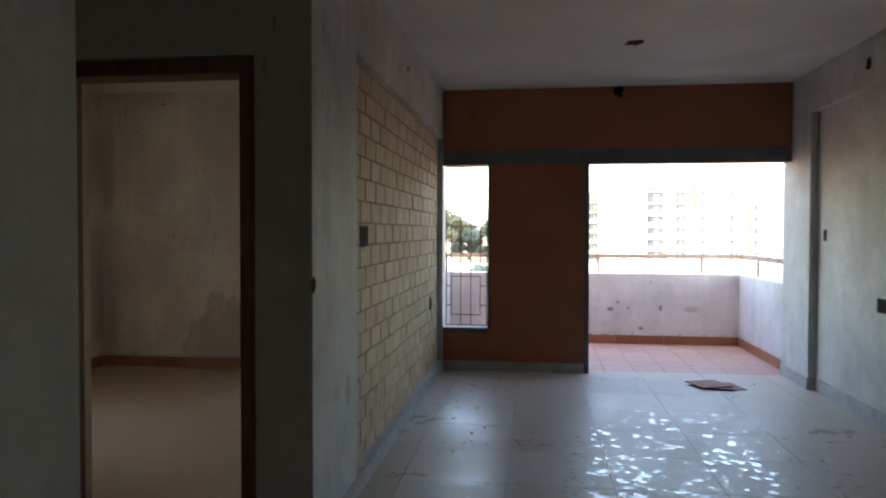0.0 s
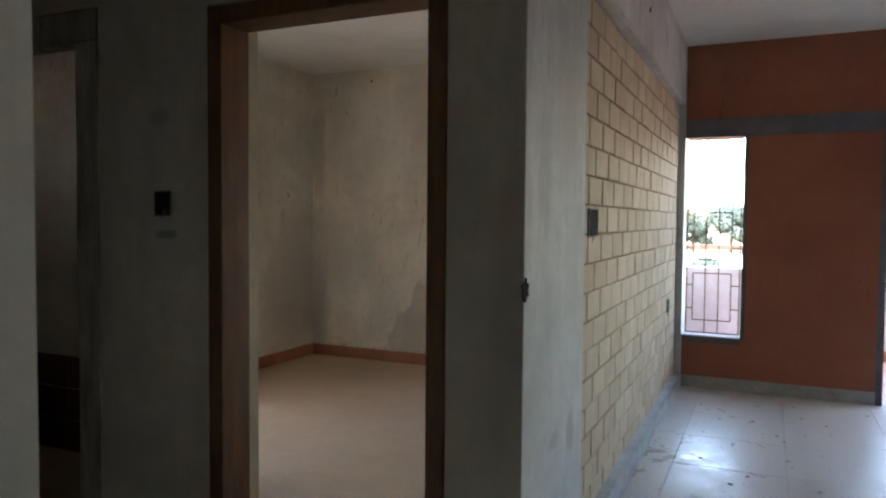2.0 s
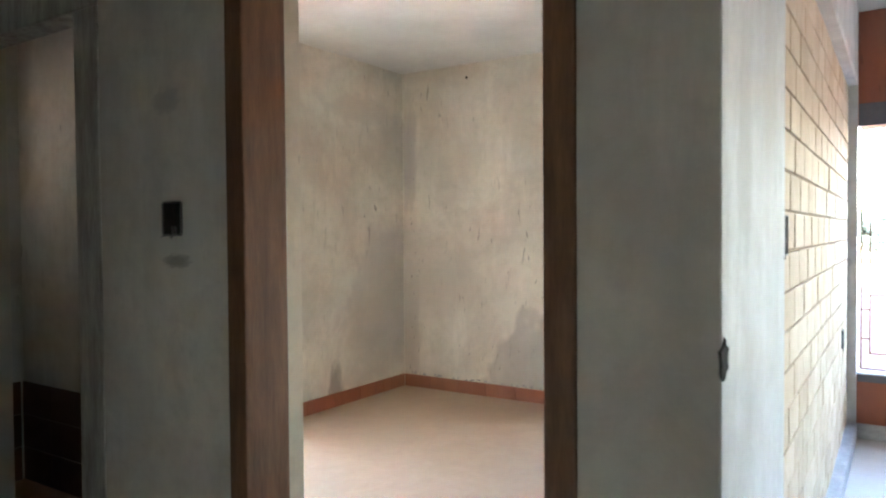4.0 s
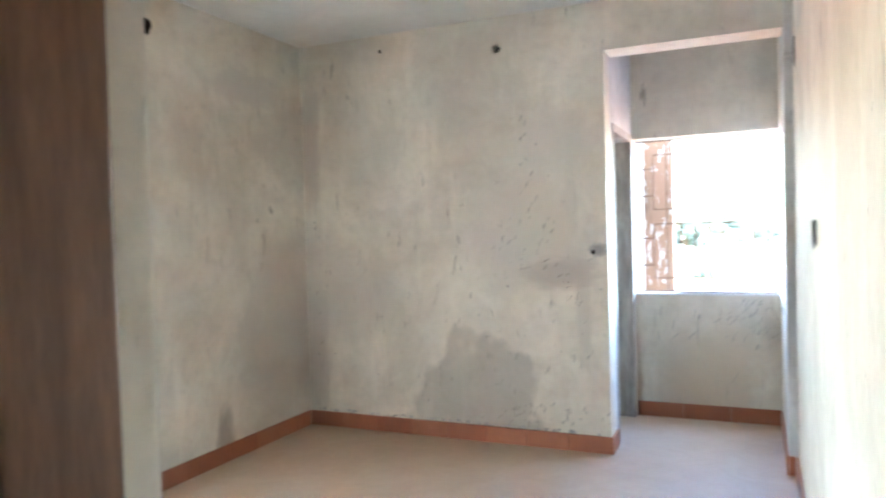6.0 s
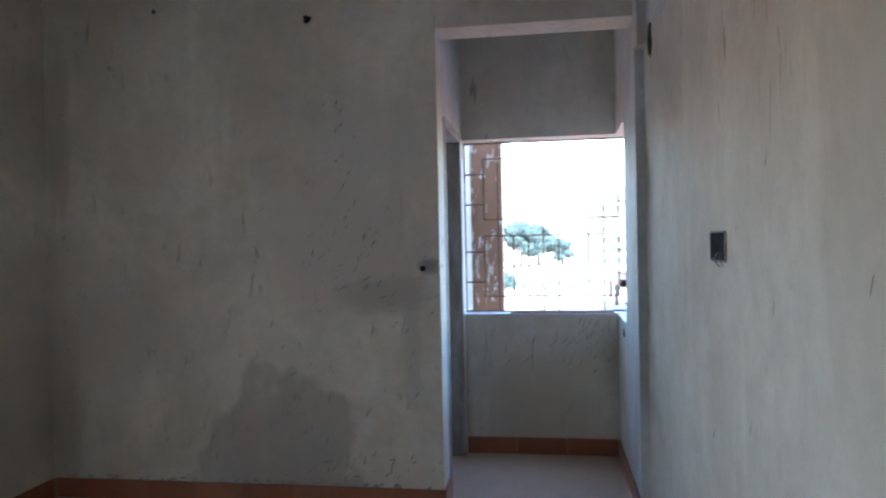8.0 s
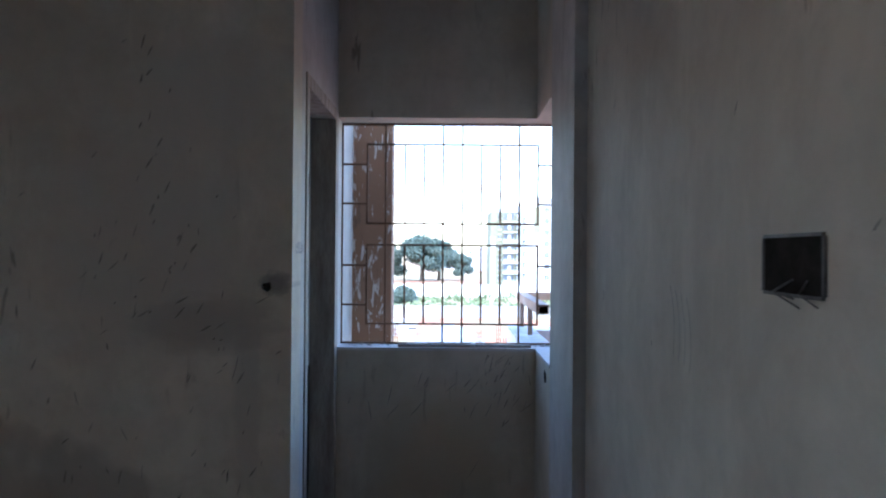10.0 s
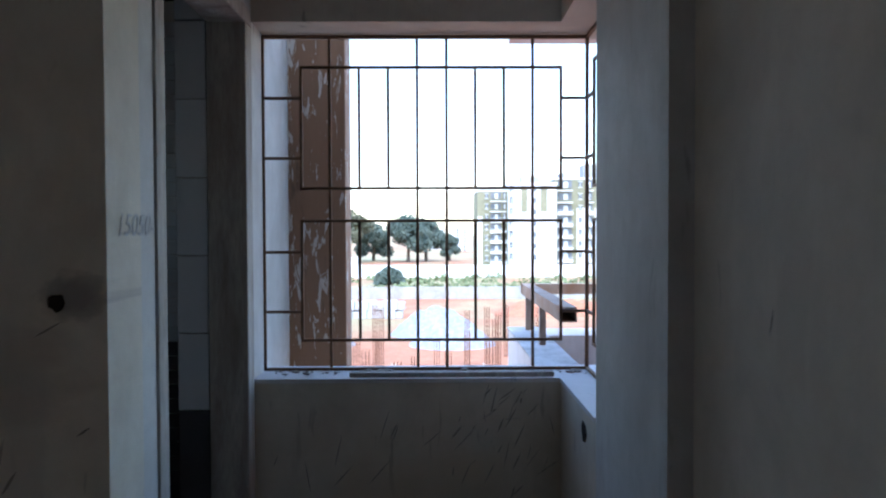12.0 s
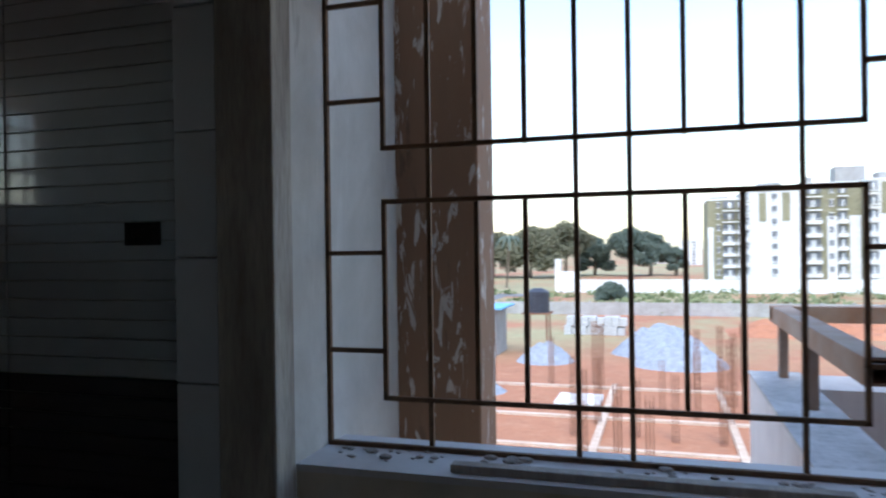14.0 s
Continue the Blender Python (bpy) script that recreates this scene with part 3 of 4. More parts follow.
for z0, z1 in ((0.56, 0.96), (1.075, 1.475), (1.59, 1.98)):
    for x in (-0.118, 0.185):
        bar(g, (x, gy, z0), (x, gy, z1), 0.005)
    for z in (z0, z1):
        bar(g, (-0.118, gy, z), (0.185, gy, z), 0.005)
    for z in (z0 + 0.1, z1 - 0.1):
        bar(g, (XL + 0.02, gy, z), (-0.118, gy, z), 0.005)
        bar(g, (0.185, gy, z), (NX1 - 0.02, gy, z), 0.005)
for x in (-0.02, 0.085):
    bar(g, (x, gy + 0.01, NZ + 0.02), (x, gy + 0.01, LINT - 0.01), 0.005)

g = grille("window_grille", "small barred bathroom ventilator", (0, 0, 0))
for y in (7.53, 7.61, 7.69):
    bar(g, (-3.25, y, 1.55), (-3.25, y, 1.98), 0.006)
for z in (1.68, 1.85):
    bar(g, (-3.24, 7.45, z), (-3.24, 7.78, z), 0.006)

# ---- balcony railing: hollow brown section on short posts ----
rail = thing("balcony_railing", "brown hollow steel handrail on short posts", "railing", at=(0, 0, 0))


def hollow(x0, y0, x1, y1, z0, z1, along, t=0.006):
    if along == "x":
        return boxes((x0, y0, z0, x1, y1, z0 + t), (x0, y0, z1 - t, x1, y1, z1), (x0, y0, z0 + t, x1, y0 + t, z1 - t), (x0, y1 - t, z0 + t, x1, y1, z1 - t))
    return boxes((x0, y0, z0, x1, y1, z0 + t), (x0, y0, z1 - t, x1, y1, z1), (x0, y0, z0 + t, x0 + t, y1, z1 - t), (x1 - t, y0, z0 + t, x1, y1, z1 - t))


RZ0, RZ1 = 1.083, 1.138
part("handrail", hollow(-0.455, 9.11, 3.40, 9.17, RZ0, RZ1, "x"), RAILMAT, rail)
part("handrail", hollow(-0.455, 7.95, -0.395, 9.108, RZ0, RZ1, "y"), RAILMAT, rail)
part("handrail", hollow(3.34, 7.15, 3.40, 9.108, RZ0, RZ1, "y"), RAILMAT, rail)
for x, y in ((-0.44, 9.07), (-0.44, 8.58), (0.5, 9.125), (1.55, 9.125), (2.85, 9.125), (3.355, 8.5), (3.355, 7.6)):
    part("post", boxes((x, y, PTOP + (0.008 if x < 0 else 0), x + 0.03, y + 0.03, RZ0), bevel=0.003), RAILMAT, rail)


# ---- switch-box recesses and holes in the plaster ----
def wall_box(at, axis, w, h, label, ragged=0.0, sides=True):
    """An empty metal switch box: flat back coloured with the recess's shade, four thin sides, standing 2 mm proud of
    the plaster.
    """
    ob = thing("switch_box", label, "switch box", "empty switch boxes", at=at)
    d = 0.004
    def put(name, u0, v0, u1, v1, t0, t1, mat):
        lo, hi = ((u0, t0, v0), (u1, t1, v1)) if axis == "y" else ((t0, u0, v0), (t1, u1, v1))
        part(name, boxes((*lo, *hi)), mat, ob)
    put("back", -w / 2, -h / 2, w / 2, h / 2, -0.001, 0.001, HOLE_SHADE)
    for name, u0, v0, u1, v1 in (("rim", -w / 2 - 0.005, -h / 2, -w / 2, h / 2), ("rim", w / 2, -h / 2, w / 2 + 0.005, h / 2),
                                 ("rim", -w / 2, h / 2, w / 2, h / 2 + 0.005), ("rim", -w / 2, -h / 2 - 0.005, w / 2, -h / 2)):
        put(name, u0, v0, u1, v1, -d, d, WIRE)
    bm = bmesh.new()
    rnd = random.Random(int(abs(at[0] * 91 + at[1] * 57)))
    for _ in range(3):
        pts = [Vector((rnd.uniform(-w / 3, w / 3), 0, -h / 4)), Vector((rnd.uniform(-w / 3, w / 3), 0, -h / 2)), Vector((rnd.uniform(-w / 1.6, w / 3), 0, -h / 2 - rnd.uniform(0.005, 0.03)))]
        for p, q in zip(pts, pts[1:]):
            f = (lambda v: Vector((v.x, -0.006, v.z))) if axis == "y" else (lambda v: Vector((-0.006 if at[0] < -0.4 else 0.006, v.x, v.z)))
            cyl(bm, f(p), f(q), 0.0015, None, 5)
    part("wires", bm, WIRE, ob, "short cut wires")
    return ob


wall_box((-1.635, DY0 - 0.001, 1.452), "y", 0.075, 0.085, "empty switch box with broken plaster round it")
wall_box((XB + 0.004, 3.765, 1.392), "x", 0.17, 0.115, "broken-out switch box in the block panel")
wall_box((XB + 0.004, 6.39, 0.735), "x", 0.10, 0.10, "small empty socket box in the block panel")
wall_box((-0.454, 5.115, 1.405), "x", 0.17, 0.08, "empty switch box with loose wires in the bedroom wall")
wall_box((RX + 0.069, 6.29, 1.394), "x", 0.06, 0.09, "small empty box in the plaster wall")
wall_box((RX + 0.069, 5.25, 0.883), "x", 0.14, 0.10, "empty socket box in the plaster wall")


def hole(at, axis, r, label, name="conduit_hole", seed=1):
    """A ragged plaster hole: a flat near-black face stands in for the shade inside."""
    bm = bmesh.new()
    rnd = random.Random(seed)
    ring = []
    for i in range(14):
        a = i / 14 * math.tau
        q = r * rnd.uniform(0.65, 1.2)
        u, v = q * math.cos(a), q * math.sin(a) * 1.15
        ring.append((u, v))
    outer = [bm.verts.new((u, -0.004, v) if axis == "y" else ((0.004 if axis == "x+" else -0.004), u, v) if axis != "z" else (u, v, -0.004)) for u, v in ring]
    inner = [bm.verts.new((u * 1.15, 0.004, v * 1.15) if axis == "y" else (0, u * 1.15, v * 1.15) if axis != "z" else (u * 1.15, v * 1.15, 0.004)) for u, v in ring]
    bm.faces.new(outer)
    for i in range(14):
        bm.faces.new((outer[i], outer[(i + 1) % 14], inner[(i + 1) % 14], inner[i]))
    ob = link(name, bm, HOLE_SHADE)
    ob.location = at
    return tagged(ob, label, "wall hole", "conduit holes")


hole((-2.21, BY, 2.645), "y", 0.02, "ragged conduit hole high in the bedroom wall", seed=2)
hole((-3.10, BY, 2.745), "y", 0.011, "small plugged hole high in the bedroom wall", seed=3)
hole((-1.60, BY, 1.288), "y", 0.016, "dark hole with a smudge beside the bay", seed=4)
hole((-0.453, 6.41, 2.35), "x", 0.06, "broken-out hole in the bedroom beam", seed=5)
hole((BX, 5.18, 2.66), "x+", 0.04, "dark conduit hole near the bedroom ceiling", seed=6)
hole((RX - 0.001, 5.355, 2.668), "x", 0.045, "round conduit hole in the beam", seed=7)
hole((XL, 2.66, 1.19), "x+", 0.03, "chipped hole at the column's edge", seed=8)
hole((1.493, 5.283, H), "z", 0.07, "round hook box in the ceiling", "ceiling_hook_box", seed=9)
hole((1.556, FY0 - 0.002, 2.82), "y", 0.05, "dark lamp point at the top of the red wall", "lamp_point", seed=10)
hole((XL, 4.9, 2.62), "x+", 0.015, "small hole in the beam", seed=11)

hole((AX1, 7.32, 0.86), "x", 0.025, "chipped hole below the window sill", seed=12)

# ---- loose things ----
stack = thing("loose_tiles", "a few loose terracotta tiles lying on the floor", "tile stack", at=(2.4, 6.45, 0))
for i, (dx, dy, rz, z) in enumerate(((0.06, 0.02, 12, 0.004), (0.0, 0.0, -6, 0.013), (-0.06, 0.03, 20, 0.022))):
    t = part("loose_tile", boxes((-0.15, -0.15, 0, 0.15, 0.15, 0.008), bevel=0.002), LOOSE, stack)
    t.matrix_local = pose(dx, dy, z - 0.004, 0, 0, rz)
strip = tagged(link("sill_strip", boxes((-1.2, 7.705, SILL + 0.014, -0.52, 7.735, SILL + 0.03), bevel=0.003), RAWWOOD), "grey wooden strip lying along the window sill", "wood strip")
bm = bmesh.new()
rnd = random.Random(5)
for _ in range(70):
    x = rnd.uniform(-1.48, -0.4)
    y = rnd.uniform(7.74, 7.82)
    r = rnd.choice((0.003, 0.004, 0.006, 0.01))
    bmesh.ops.create_icosphere(bm, subdivisions=1, radius=r, matrix=Matrix.Translation((x, y, SILL + 0.014 + r * 0.4)) @ Matrix.Diagonal((1.6, 1, 0.6, 1)))
for _ in range(120):
    x, y = rnd.uniform(0.0, 3.0), rnd.uniform(6.0, 7.6)
    if rnd.random() < 0.5:
        x, y = rnd.uniform(-0.1, 0.9), rnd.uniform(4.2, 6.7)
    r = rnd.choice((0.003, 0.005, 0.008))
    bmesh.ops.create_icosphere(bm, subdivisions=1, radius=r, matrix=Matrix.Translation((x, y, r * 0.5)) @ Matrix.Diagonal((1.5, 1, 0.6, 1)))
tagged(link("crumbs", bm, DUST), "cement crumbs and grit scattered on sill and floor", "debris", kind="stuff")

# trowel scratches and chipped plaster, thin marks on the walls
bm = bmesh.new()
rnd = random.Random(8)


def mark(bm, o, u, w, ln, ang, wide):
    """A thin lens-shaped mark at o on the wall spanned by u and w."""
    d = u * math.sin(ang) + w * math.cos(ang)
    s = u * math.cos(ang) - w * math.sin(ang)
    nrm = u.cross(w) * 0.0012
    q = [o - d * ln, o - d * ln * 0.3 + s * wide, o + d * ln * 0.4 + s * wide * 0.7, o + d * ln, o + d * ln * 0.3 - s * wide, o - d * ln * 0.5 - s * wide * 0.8]
    bm.faces.new([bm.verts.new(p + nrm) for p in q])


UX, UZ, UY = Vector((1, 0, 0)), Vector((0, 0, 1)), Vector((0, 1, 0))
for cx, cz, sx, sz, cnt, tilt in ((-1.95, 1.48, 0.18, 0.12, 26, 0.35), (-2.05, 1.9, 0.10, 0.2, 14, 0.5), (-1.8, 0.75, 0.12, 0.12, 12, 0.4), (-2.3, 0.95, 0.3, 0.2, 12, 0.1), (-2.1, 0.22, 0.3, 0.05, 16, 0.9), (-1.95, 0.24, 0.16, 0.035, 26, 0.6), (-2.2, 0.55, 0.12, 0.12, 16, 0.1), (-2.0, 1.2, 0.2, 0.08, 18, 0.9), (-3.65, 1.0, 0.05, 0.6, 22, 0.1), (-1.75, 1.0, 0.04, 0.06, 9, 0.5), (-2.9, 0.4, 0.25, 0.2, 8, 0.1)):
    for _ in range(cnt):
        mark(bm, Vector((rnd.gauss(cx, sx), BY - 0.001, max(0.13, rnd.gauss(cz, sz)))), UX, UZ, rnd.uniform(0.006, 0.032), rnd.gauss(tilt, 0.25), rnd.uniform(0.0012, 0.0035))
for _ in range(46):
    mark(bm, Vector((min(-0.53, rnd.choice((rnd.uniform(-1.45, -0.55), rnd.gauss(-0.68, 0.1)))), WY0 - 0.001, 0.9 - abs(rnd.gauss(0, 0.22)))), UX, UZ, rnd.uniform(0.01, 0.06), rnd.gauss(0.45, 0.3), rnd.uniform(0.001, 0.003))
for _ in range(26):
    mark(bm, Vector((-0.4535, rnd.uniform(3.6, 6.4), rnd.uniform(0.4, 2.3))), -UY, UZ, rnd.uniform(0.006, 0.03), rnd.gauss(0.2, 0.3), rnd.uniform(0.001, 0.003))
for k in range(4):
    for i in range(7):
        a = i / 6
        mark(bm, Vector((-0.4535, 5.66 - 0.035 * k - 0.07 * a + 0.05 * a * a, 1.34 - 0.006 * k - 0.13 * a)), -UY, UZ, 0.014, -0.35 + 0.5 * a, 0.0014)
tagged(link("wall_scratches", bm, plain("scratch_grey", (0.30, 0.28, 0.25), (0.19, 0.175, 0.155), 9, 0.9)), "grey trowel scratches on the bedroom plaster", "scratches", kind="stuff")
bm = bmesh.new()
for _ in range(150):
    r = rnd.uniform(0.005, 0.016)
    k = rnd.random()
    if k < 0.45:
        o, sc = Vector((rnd.uniform(-0.3, 3.25), 8.929, rnd.uniform(0.11, 0.135))), (1.2, 0.15, 1)
    elif k < 0.65:
        o, sc = Vector((3.269, rnd.uniform(7.2, 8.9), rnd.uniform(0.11, 0.14))), (0.15, 1.2, 1)
    else:
        o, sc = Vector((rnd.uniform(-3.7, -1.55), BY - 0.001, rnd.uniform(0.11, 0.13))), (1.3, 0.12, 0.8)
    bmesh.ops.create_icosphere(bm, subdivisions=1, radius=r, matrix=Matrix.Translation(o) @ Matrix.Diagonal((*sc, 1)))
tagged(link("cement_smears", bm, CEMENT), "ragged cement smears along the skirting tops", "cement smears", kind="stuff")

# pencilled figures on the bay wall
PENCIL = plain("pencil_grey", (0.44, 0.435, 0.44), (0.55, 0.545, 0.54), 40, 0.7)
fc = bpy.data.curves.new("pencil_note", "FONT")
fc.body, fc.size, fc.extrude, fc.shear = "15050-", 0.062, 0.0003, 0.3
note = new("pencil_note", fc)
note.data.materials.append(PENCIL)
note.matrix_world = Matrix.Translation((AX0 + 0.002, 6.70, 1.41)) @ Matrix(((0, 0, 1, 0), (1, 0, 0, 0), (0, 1, 0, 0), (0, 0, 0, 1)))
tagged(note, "pencilled figures on the pale plaster", "writing")

# ---- outside ----
GZ = -6.5
EARTH = plain("red_earth", (0.46, 0.21, 0.12), (0.34, 0.14, 0.075), 0.25, 0.95)
FIELD, fn, fl, fb = node_mat("red_earth_and_grass", 0.95)
fp = place_of(fn, fl)
fdist = fn.new("ShaderNodeVectorMath")
fdist.operation = "LENGTH"
fl.new(place_of(fn, fl, 1 / 60, 1 / 60, 0, 0, 10, 0), fdist.inputs[0])
fgrass = mixed(fn, fl, 1.0, ramp_of(fn, fl, noise_of(fn, fl, fp, 0.06, 6, 0.65), ((0.40, 0.0), (0.55, 1.0))), ramp_of(fn, fl, fdist.outputs["Value"], ((0.72, 0.0), (1.0, 1.0))), "MULTIPLY")
fcol = mixed(fn, fl, noise_of(fn, fl, fp, 0.4, 6, 0.7), (0.44, 0.20, 0.11), (0.28, 0.115, 0.06))
fcol = mixed(fn, fl, fgrass, fcol, (0.30, 0.28, 0.15))
fcol = mixed(fn, fl, ramp_of(fn, fl, noise_of(fn, fl, fp, 0.7, 5, 0.7), ((0.5, 0.0), (0.75, 0.4))), fcol, (0.28, 0.15, 0.09))
fcol = mixed(fn, fl, ramp_of(fn, fl, noise_of(fn, fl, fp, 0.9, 8, 0.75, 0.8), ((0.50, 0.0), (0.70, 0.38))), fcol, (0.52, 0.31, 0.19))
fcol = mixed(fn, fl, ramp_of(fn, fl, noise_of(fn, fl, fp, 2.6, 6, 0.7, 0.5), ((0.52, 0.0), (0.7, 0.5))), fcol, (0.20, 0.085, 0.05))
fl.new(fcol, fb.inputs["Base Color"])
SCRUB = plain("dry_scrub", (0.14, 0.18, 0.08), (0.22, 0.24, 0.12), 1.2, 0.95)
GRAVEL = plain("grey_gravel", (0.34, 0.37, 0.42), (0.22, 0.24, 0.27), 3, 0.95, bump=1.0)
# Leaf colour lifted and blued to hold the distance haze.
LEAF = plain("hazy_dark_leaves", (0.085, 0.12, 0.09), (0.125, 0.15, 0.12), 0.6, 0.8)
LEAF_DRY = plain("olive_leaves", (0.11, 0.115, 0.065), (0.15, 0.14, 0.085), 0.6, 0.8)
BARK = plain("bark", (0.12, 0.09, 0.06), (0.2, 0.16, 0.12), 3, 0.9)
BWHITE = plain("facade_white", (0.74, 0.74, 0.72), (0.62, 0.62, 0.60), 0.4, 0.9)
OLIVE = plain("facade_olive", (0.29, 0.27, 0.175), (0.23, 0.22, 0.14), 0.4, 0.9)
# Window glass, paled to hold the haze; also the shade in balcony recesses.
PANE_SHADE = plain("glass_and_recess_shade", (0.13, 0.14, 0.16), (0.19, 0.20, 0.22), 1, 0.3)
TANK = plain("black_tank_plastic", (0.03, 0.035, 0.05), (0.05, 0.055, 0.07), 3, 0.5)
TARP = plain("blue_sheet", (0.12, 0.35, 0.62), (0.2, 0.45, 0.68), 2, 0.6)
FARWALL = plain("grey_block_wall", (0.42, 0.41, 0.40), (0.32, 0.31, 0.29), 0.8, 0.9)
SLURRY = plain("lime_strip", (0.60, 0.48, 0.38), (0.44, 0.31, 0.22), 1, 0.9)
ROADM = plain("asphalt", (0.16, 0.16, 0.165), (0.2, 0.2, 0.2), 1, 0.9)

bm = bmesh.new()
R = 1500
vs = [bm.verts.new((math.cos(i / 48 * math.tau) * R, math.sin(i / 48 * math.tau) * R, GZ)) for i in range(48)]
bm.faces.new(vs)
structure("ground", bm, FIELD, "red earth and dry grass reaching the horizon", "ground")
structure("road", boxes((-60, 118, GZ, -20, 124, GZ + 0.05), (-29, 100, GZ, -25, 118, GZ + 0.05)), ROADM, "narrow asphalt road", "road")


def heap(x, y, rx, ry, h, seed):
    bm = bmesh.new()
    bmesh.ops.create_grid(bm, x_segments=40, y_segments=30, size=1.0)
    for v in bm.verts:
        d = max(0.0, 1 - math.hypot(v.co.x, v.co.y)) if math.hypot(v.co.x, v.co.y) < 1 else 0.0
        nz = noise.fractal(Vector((v.co.x * 3 + seed, v.co.y * 3, seed)), 1.0, 2.0, 5)
        v.co = Vector((v.co.x * rx, v.co.y * ry, h * (1 - (1 - d) ** 1.7) * (1 + 0.25 * nz) - 0.02))
    ob = link("gravel_mound", bm, GRAVEL)
    ob.location = (x, y, GZ)
    return tagged(ob, "heap of blue-grey crushed stone on red earth", "gravel heap")


heap(-0.9, 60, 3.6, 3, 2.2, 1)
heap(0.2, 55, 3.1, 2.6, 1.75, 2)
heap(-8.6, 55, 2.0, 2, 1.3, 3)
heap(-12, 44, 3, 2, 1.2, 4)
# stacked blocks
st = thing("block_stack", "low stack of pale concrete blocks", "block stack", at=(-6.7, 70, GZ))
for i in range(2):
    for j in range(8):
        part("concrete_block", boxes((j * 0.66 - 2.6 + 0.2 * i, 0.15 * (j % 2), i * 0.82, j * 0.66 - 1.97 + 0.2 * i, 1.5, i * 0.82 + 0.8 - 0.15 * (j % 3 == 1)), bevel=0.03), COPING, st)

# red earth bank
bm = bmesh.new()
bmesh.ops.create_grid(bm, x_segments=60, y_segments=14, size=1.0)
for v in bm.verts:
    q = max(0.0, 1 - v.co.y * v.co.y) * min(1.0, (1 - abs(v.co.x)) * 6)
    v.co = Vector((v.co.x * 16, v.co.y * 3.5, q * (1.1 + 0.6 * noise.fractal(Vector((v.co.x * 5, v.co.y * 2, 4)), 1.0, 2.0, 5)) - 0.02))
bank = tagged(link("earth_bank", bm, EARTH), "low bank of dug red earth", "earth bank")
bank.location = (20.5, 74, GZ)

# lime-marked foundation trenches
for i, (x0, y0, x1, y1) in enumerate(((-14, 29.5, 6, 29.8), (-14, 34, 5, 34.3), (-14, 39, 4, 39.3), (-14, 46, 3, 46.3), (-11, 26, -10.7, 47), (-3.6, 26, -3.3, 47), (1.8, 26, 2.1, 47))):
    tagged(link("plinth_strip", boxes((x0, y0, GZ, x1, y1, GZ + 0.1 + 0.01 * i)), SLURRY), "pale concrete strip of a foundation in red earth", "foundation", "foundation strips")
tagged(link("concrete_pad", boxes((-6, 41, GZ, -3.8, 43.5, GZ + 0.25), bevel=0.02), BWHITE), "pale concrete pad on red earth", "concrete pad")

# column starter bars
BAR = plain("starter_bars", (0.24, 0.11, 0.06), (0.16, 0.075, 0.045), 3, 0.8)


def starter(x, y, h):
    ob = thing("rebar_column", "rusty starter bars of an unbuilt column", "rebar cage", "rebar cages", at=(x, y, GZ))
    bm = bmesh.new()
    for dx in (-0.12, 0.0, 0.12):
        for dy in (-0.2, 0.2):
            cyl(bm, (dx, dy, 0), (dx * 1.1, dy * 1.1, h), 0.014, None, 5)
    part("bars", bm, BAR, ob)
    bm = bmesh.new()
    for k in range(int(h / 0.22)):
        z = 0.1 + k * 0.22
        for a, b in (((-0.13, -0.21), (0.13, -0.21)), ((0.13, -0.21), (0.13, 0.21)), ((0.13, 0.21), (-0.13, 0.21)), ((-0.13, 0.21), (-0.13, -0.21))):
            cyl(bm, (*a, z), (*b, z), 0.008, None, 4)
    part("ties", bm, BAR, ob)
    return ob


cage = starter(-10.2, 46, 3.0)
for x, y, s in ((-9.6, 41, 1), (-10.6, 33, 1.1), (-4.1, 46, 1.2), (-3.6, 38, 1.0), (-2.4, 32, 1.0), (-1.3, 31.5, .9), (0.6, 40, 1.0), (1.9, 39, 1.25), (2.0, 46, 1.2), (0.9, 47, 1.1), (-0.9, 41, .8), (-3.7, 33, 1.1), (-7, 47, .9), (3.5, 50, 1.1), (5, 46, 1.2), (-9.2, 36, 1.0), (-8.9, 31, .8), (-4.6, 47.5, 1.2), (-4.4, 36, 1.1), (-1.9, 36.5, .8), (1.4, 36, 1.1), (2.4, 43, 1.2), (-0.4, 36, .9)):
    c = copy_thing(cage, pose(x, y, GZ))
    c.scale = (1, 1, s)

# compound wall with piers
cw = thing("compound_wall", "grey concrete block compound wall", "wall", at=(-45, 89, GZ))
part("wall_run", boxes((0, 0, 0, 110, 0.2, 1.45)), FARWALL, cw)
for i in range(37):
    part("pier", boxes((i * 3, -0.12, 0, i * 3 + 0.3, -0.002, 1.6)), FARWALL, cw)
ww = thing("boundary_wall", "long whitewashed boundary wall", "wall", at=(-18, 129, GZ))
part("wall_run", boxes((0, 0, 0, 70, 0.3, 2.2)), BWHITE, ww)
part("gatepost", boxes((-0.6, -0.3, 0, 0.4, 0.4, 5.8)), BWHITE, ww)
part("gatehouse", boxes((0.4, -0.5, 0, 3.2, 1.5, 3.6)), BWHITE, ww)

# shrubs along the walls


def leaf_cloud(bm, c, r, count, size, rnd):
    for _ in range(count):
        d = Vector((rnd.gauss(0, 1), rnd.gauss(0, 1), rnd.gauss(0, 1))).normalized() * (rnd.random() ** 0.4)
        p = Vector(c) + Vector((d.x * r[0], d.y * r[1], d.z * r[2]))
        a = Vector((rnd.uniform(-1, 1), rnd.uniform(-1, 1), rnd.uniform(-1, 1))).normalized()
        b = a.orthogonal().normalized()
        s = size * rnd.uniform(0.6, 1.4)
        bm.faces.new([bm.verts.new(p + a * s), bm.verts.new(p + b * s * 0.6), bm.verts.new(p - a * s), bm.verts.new(p - b * s * 0.6)])


bm = bmesh.new()
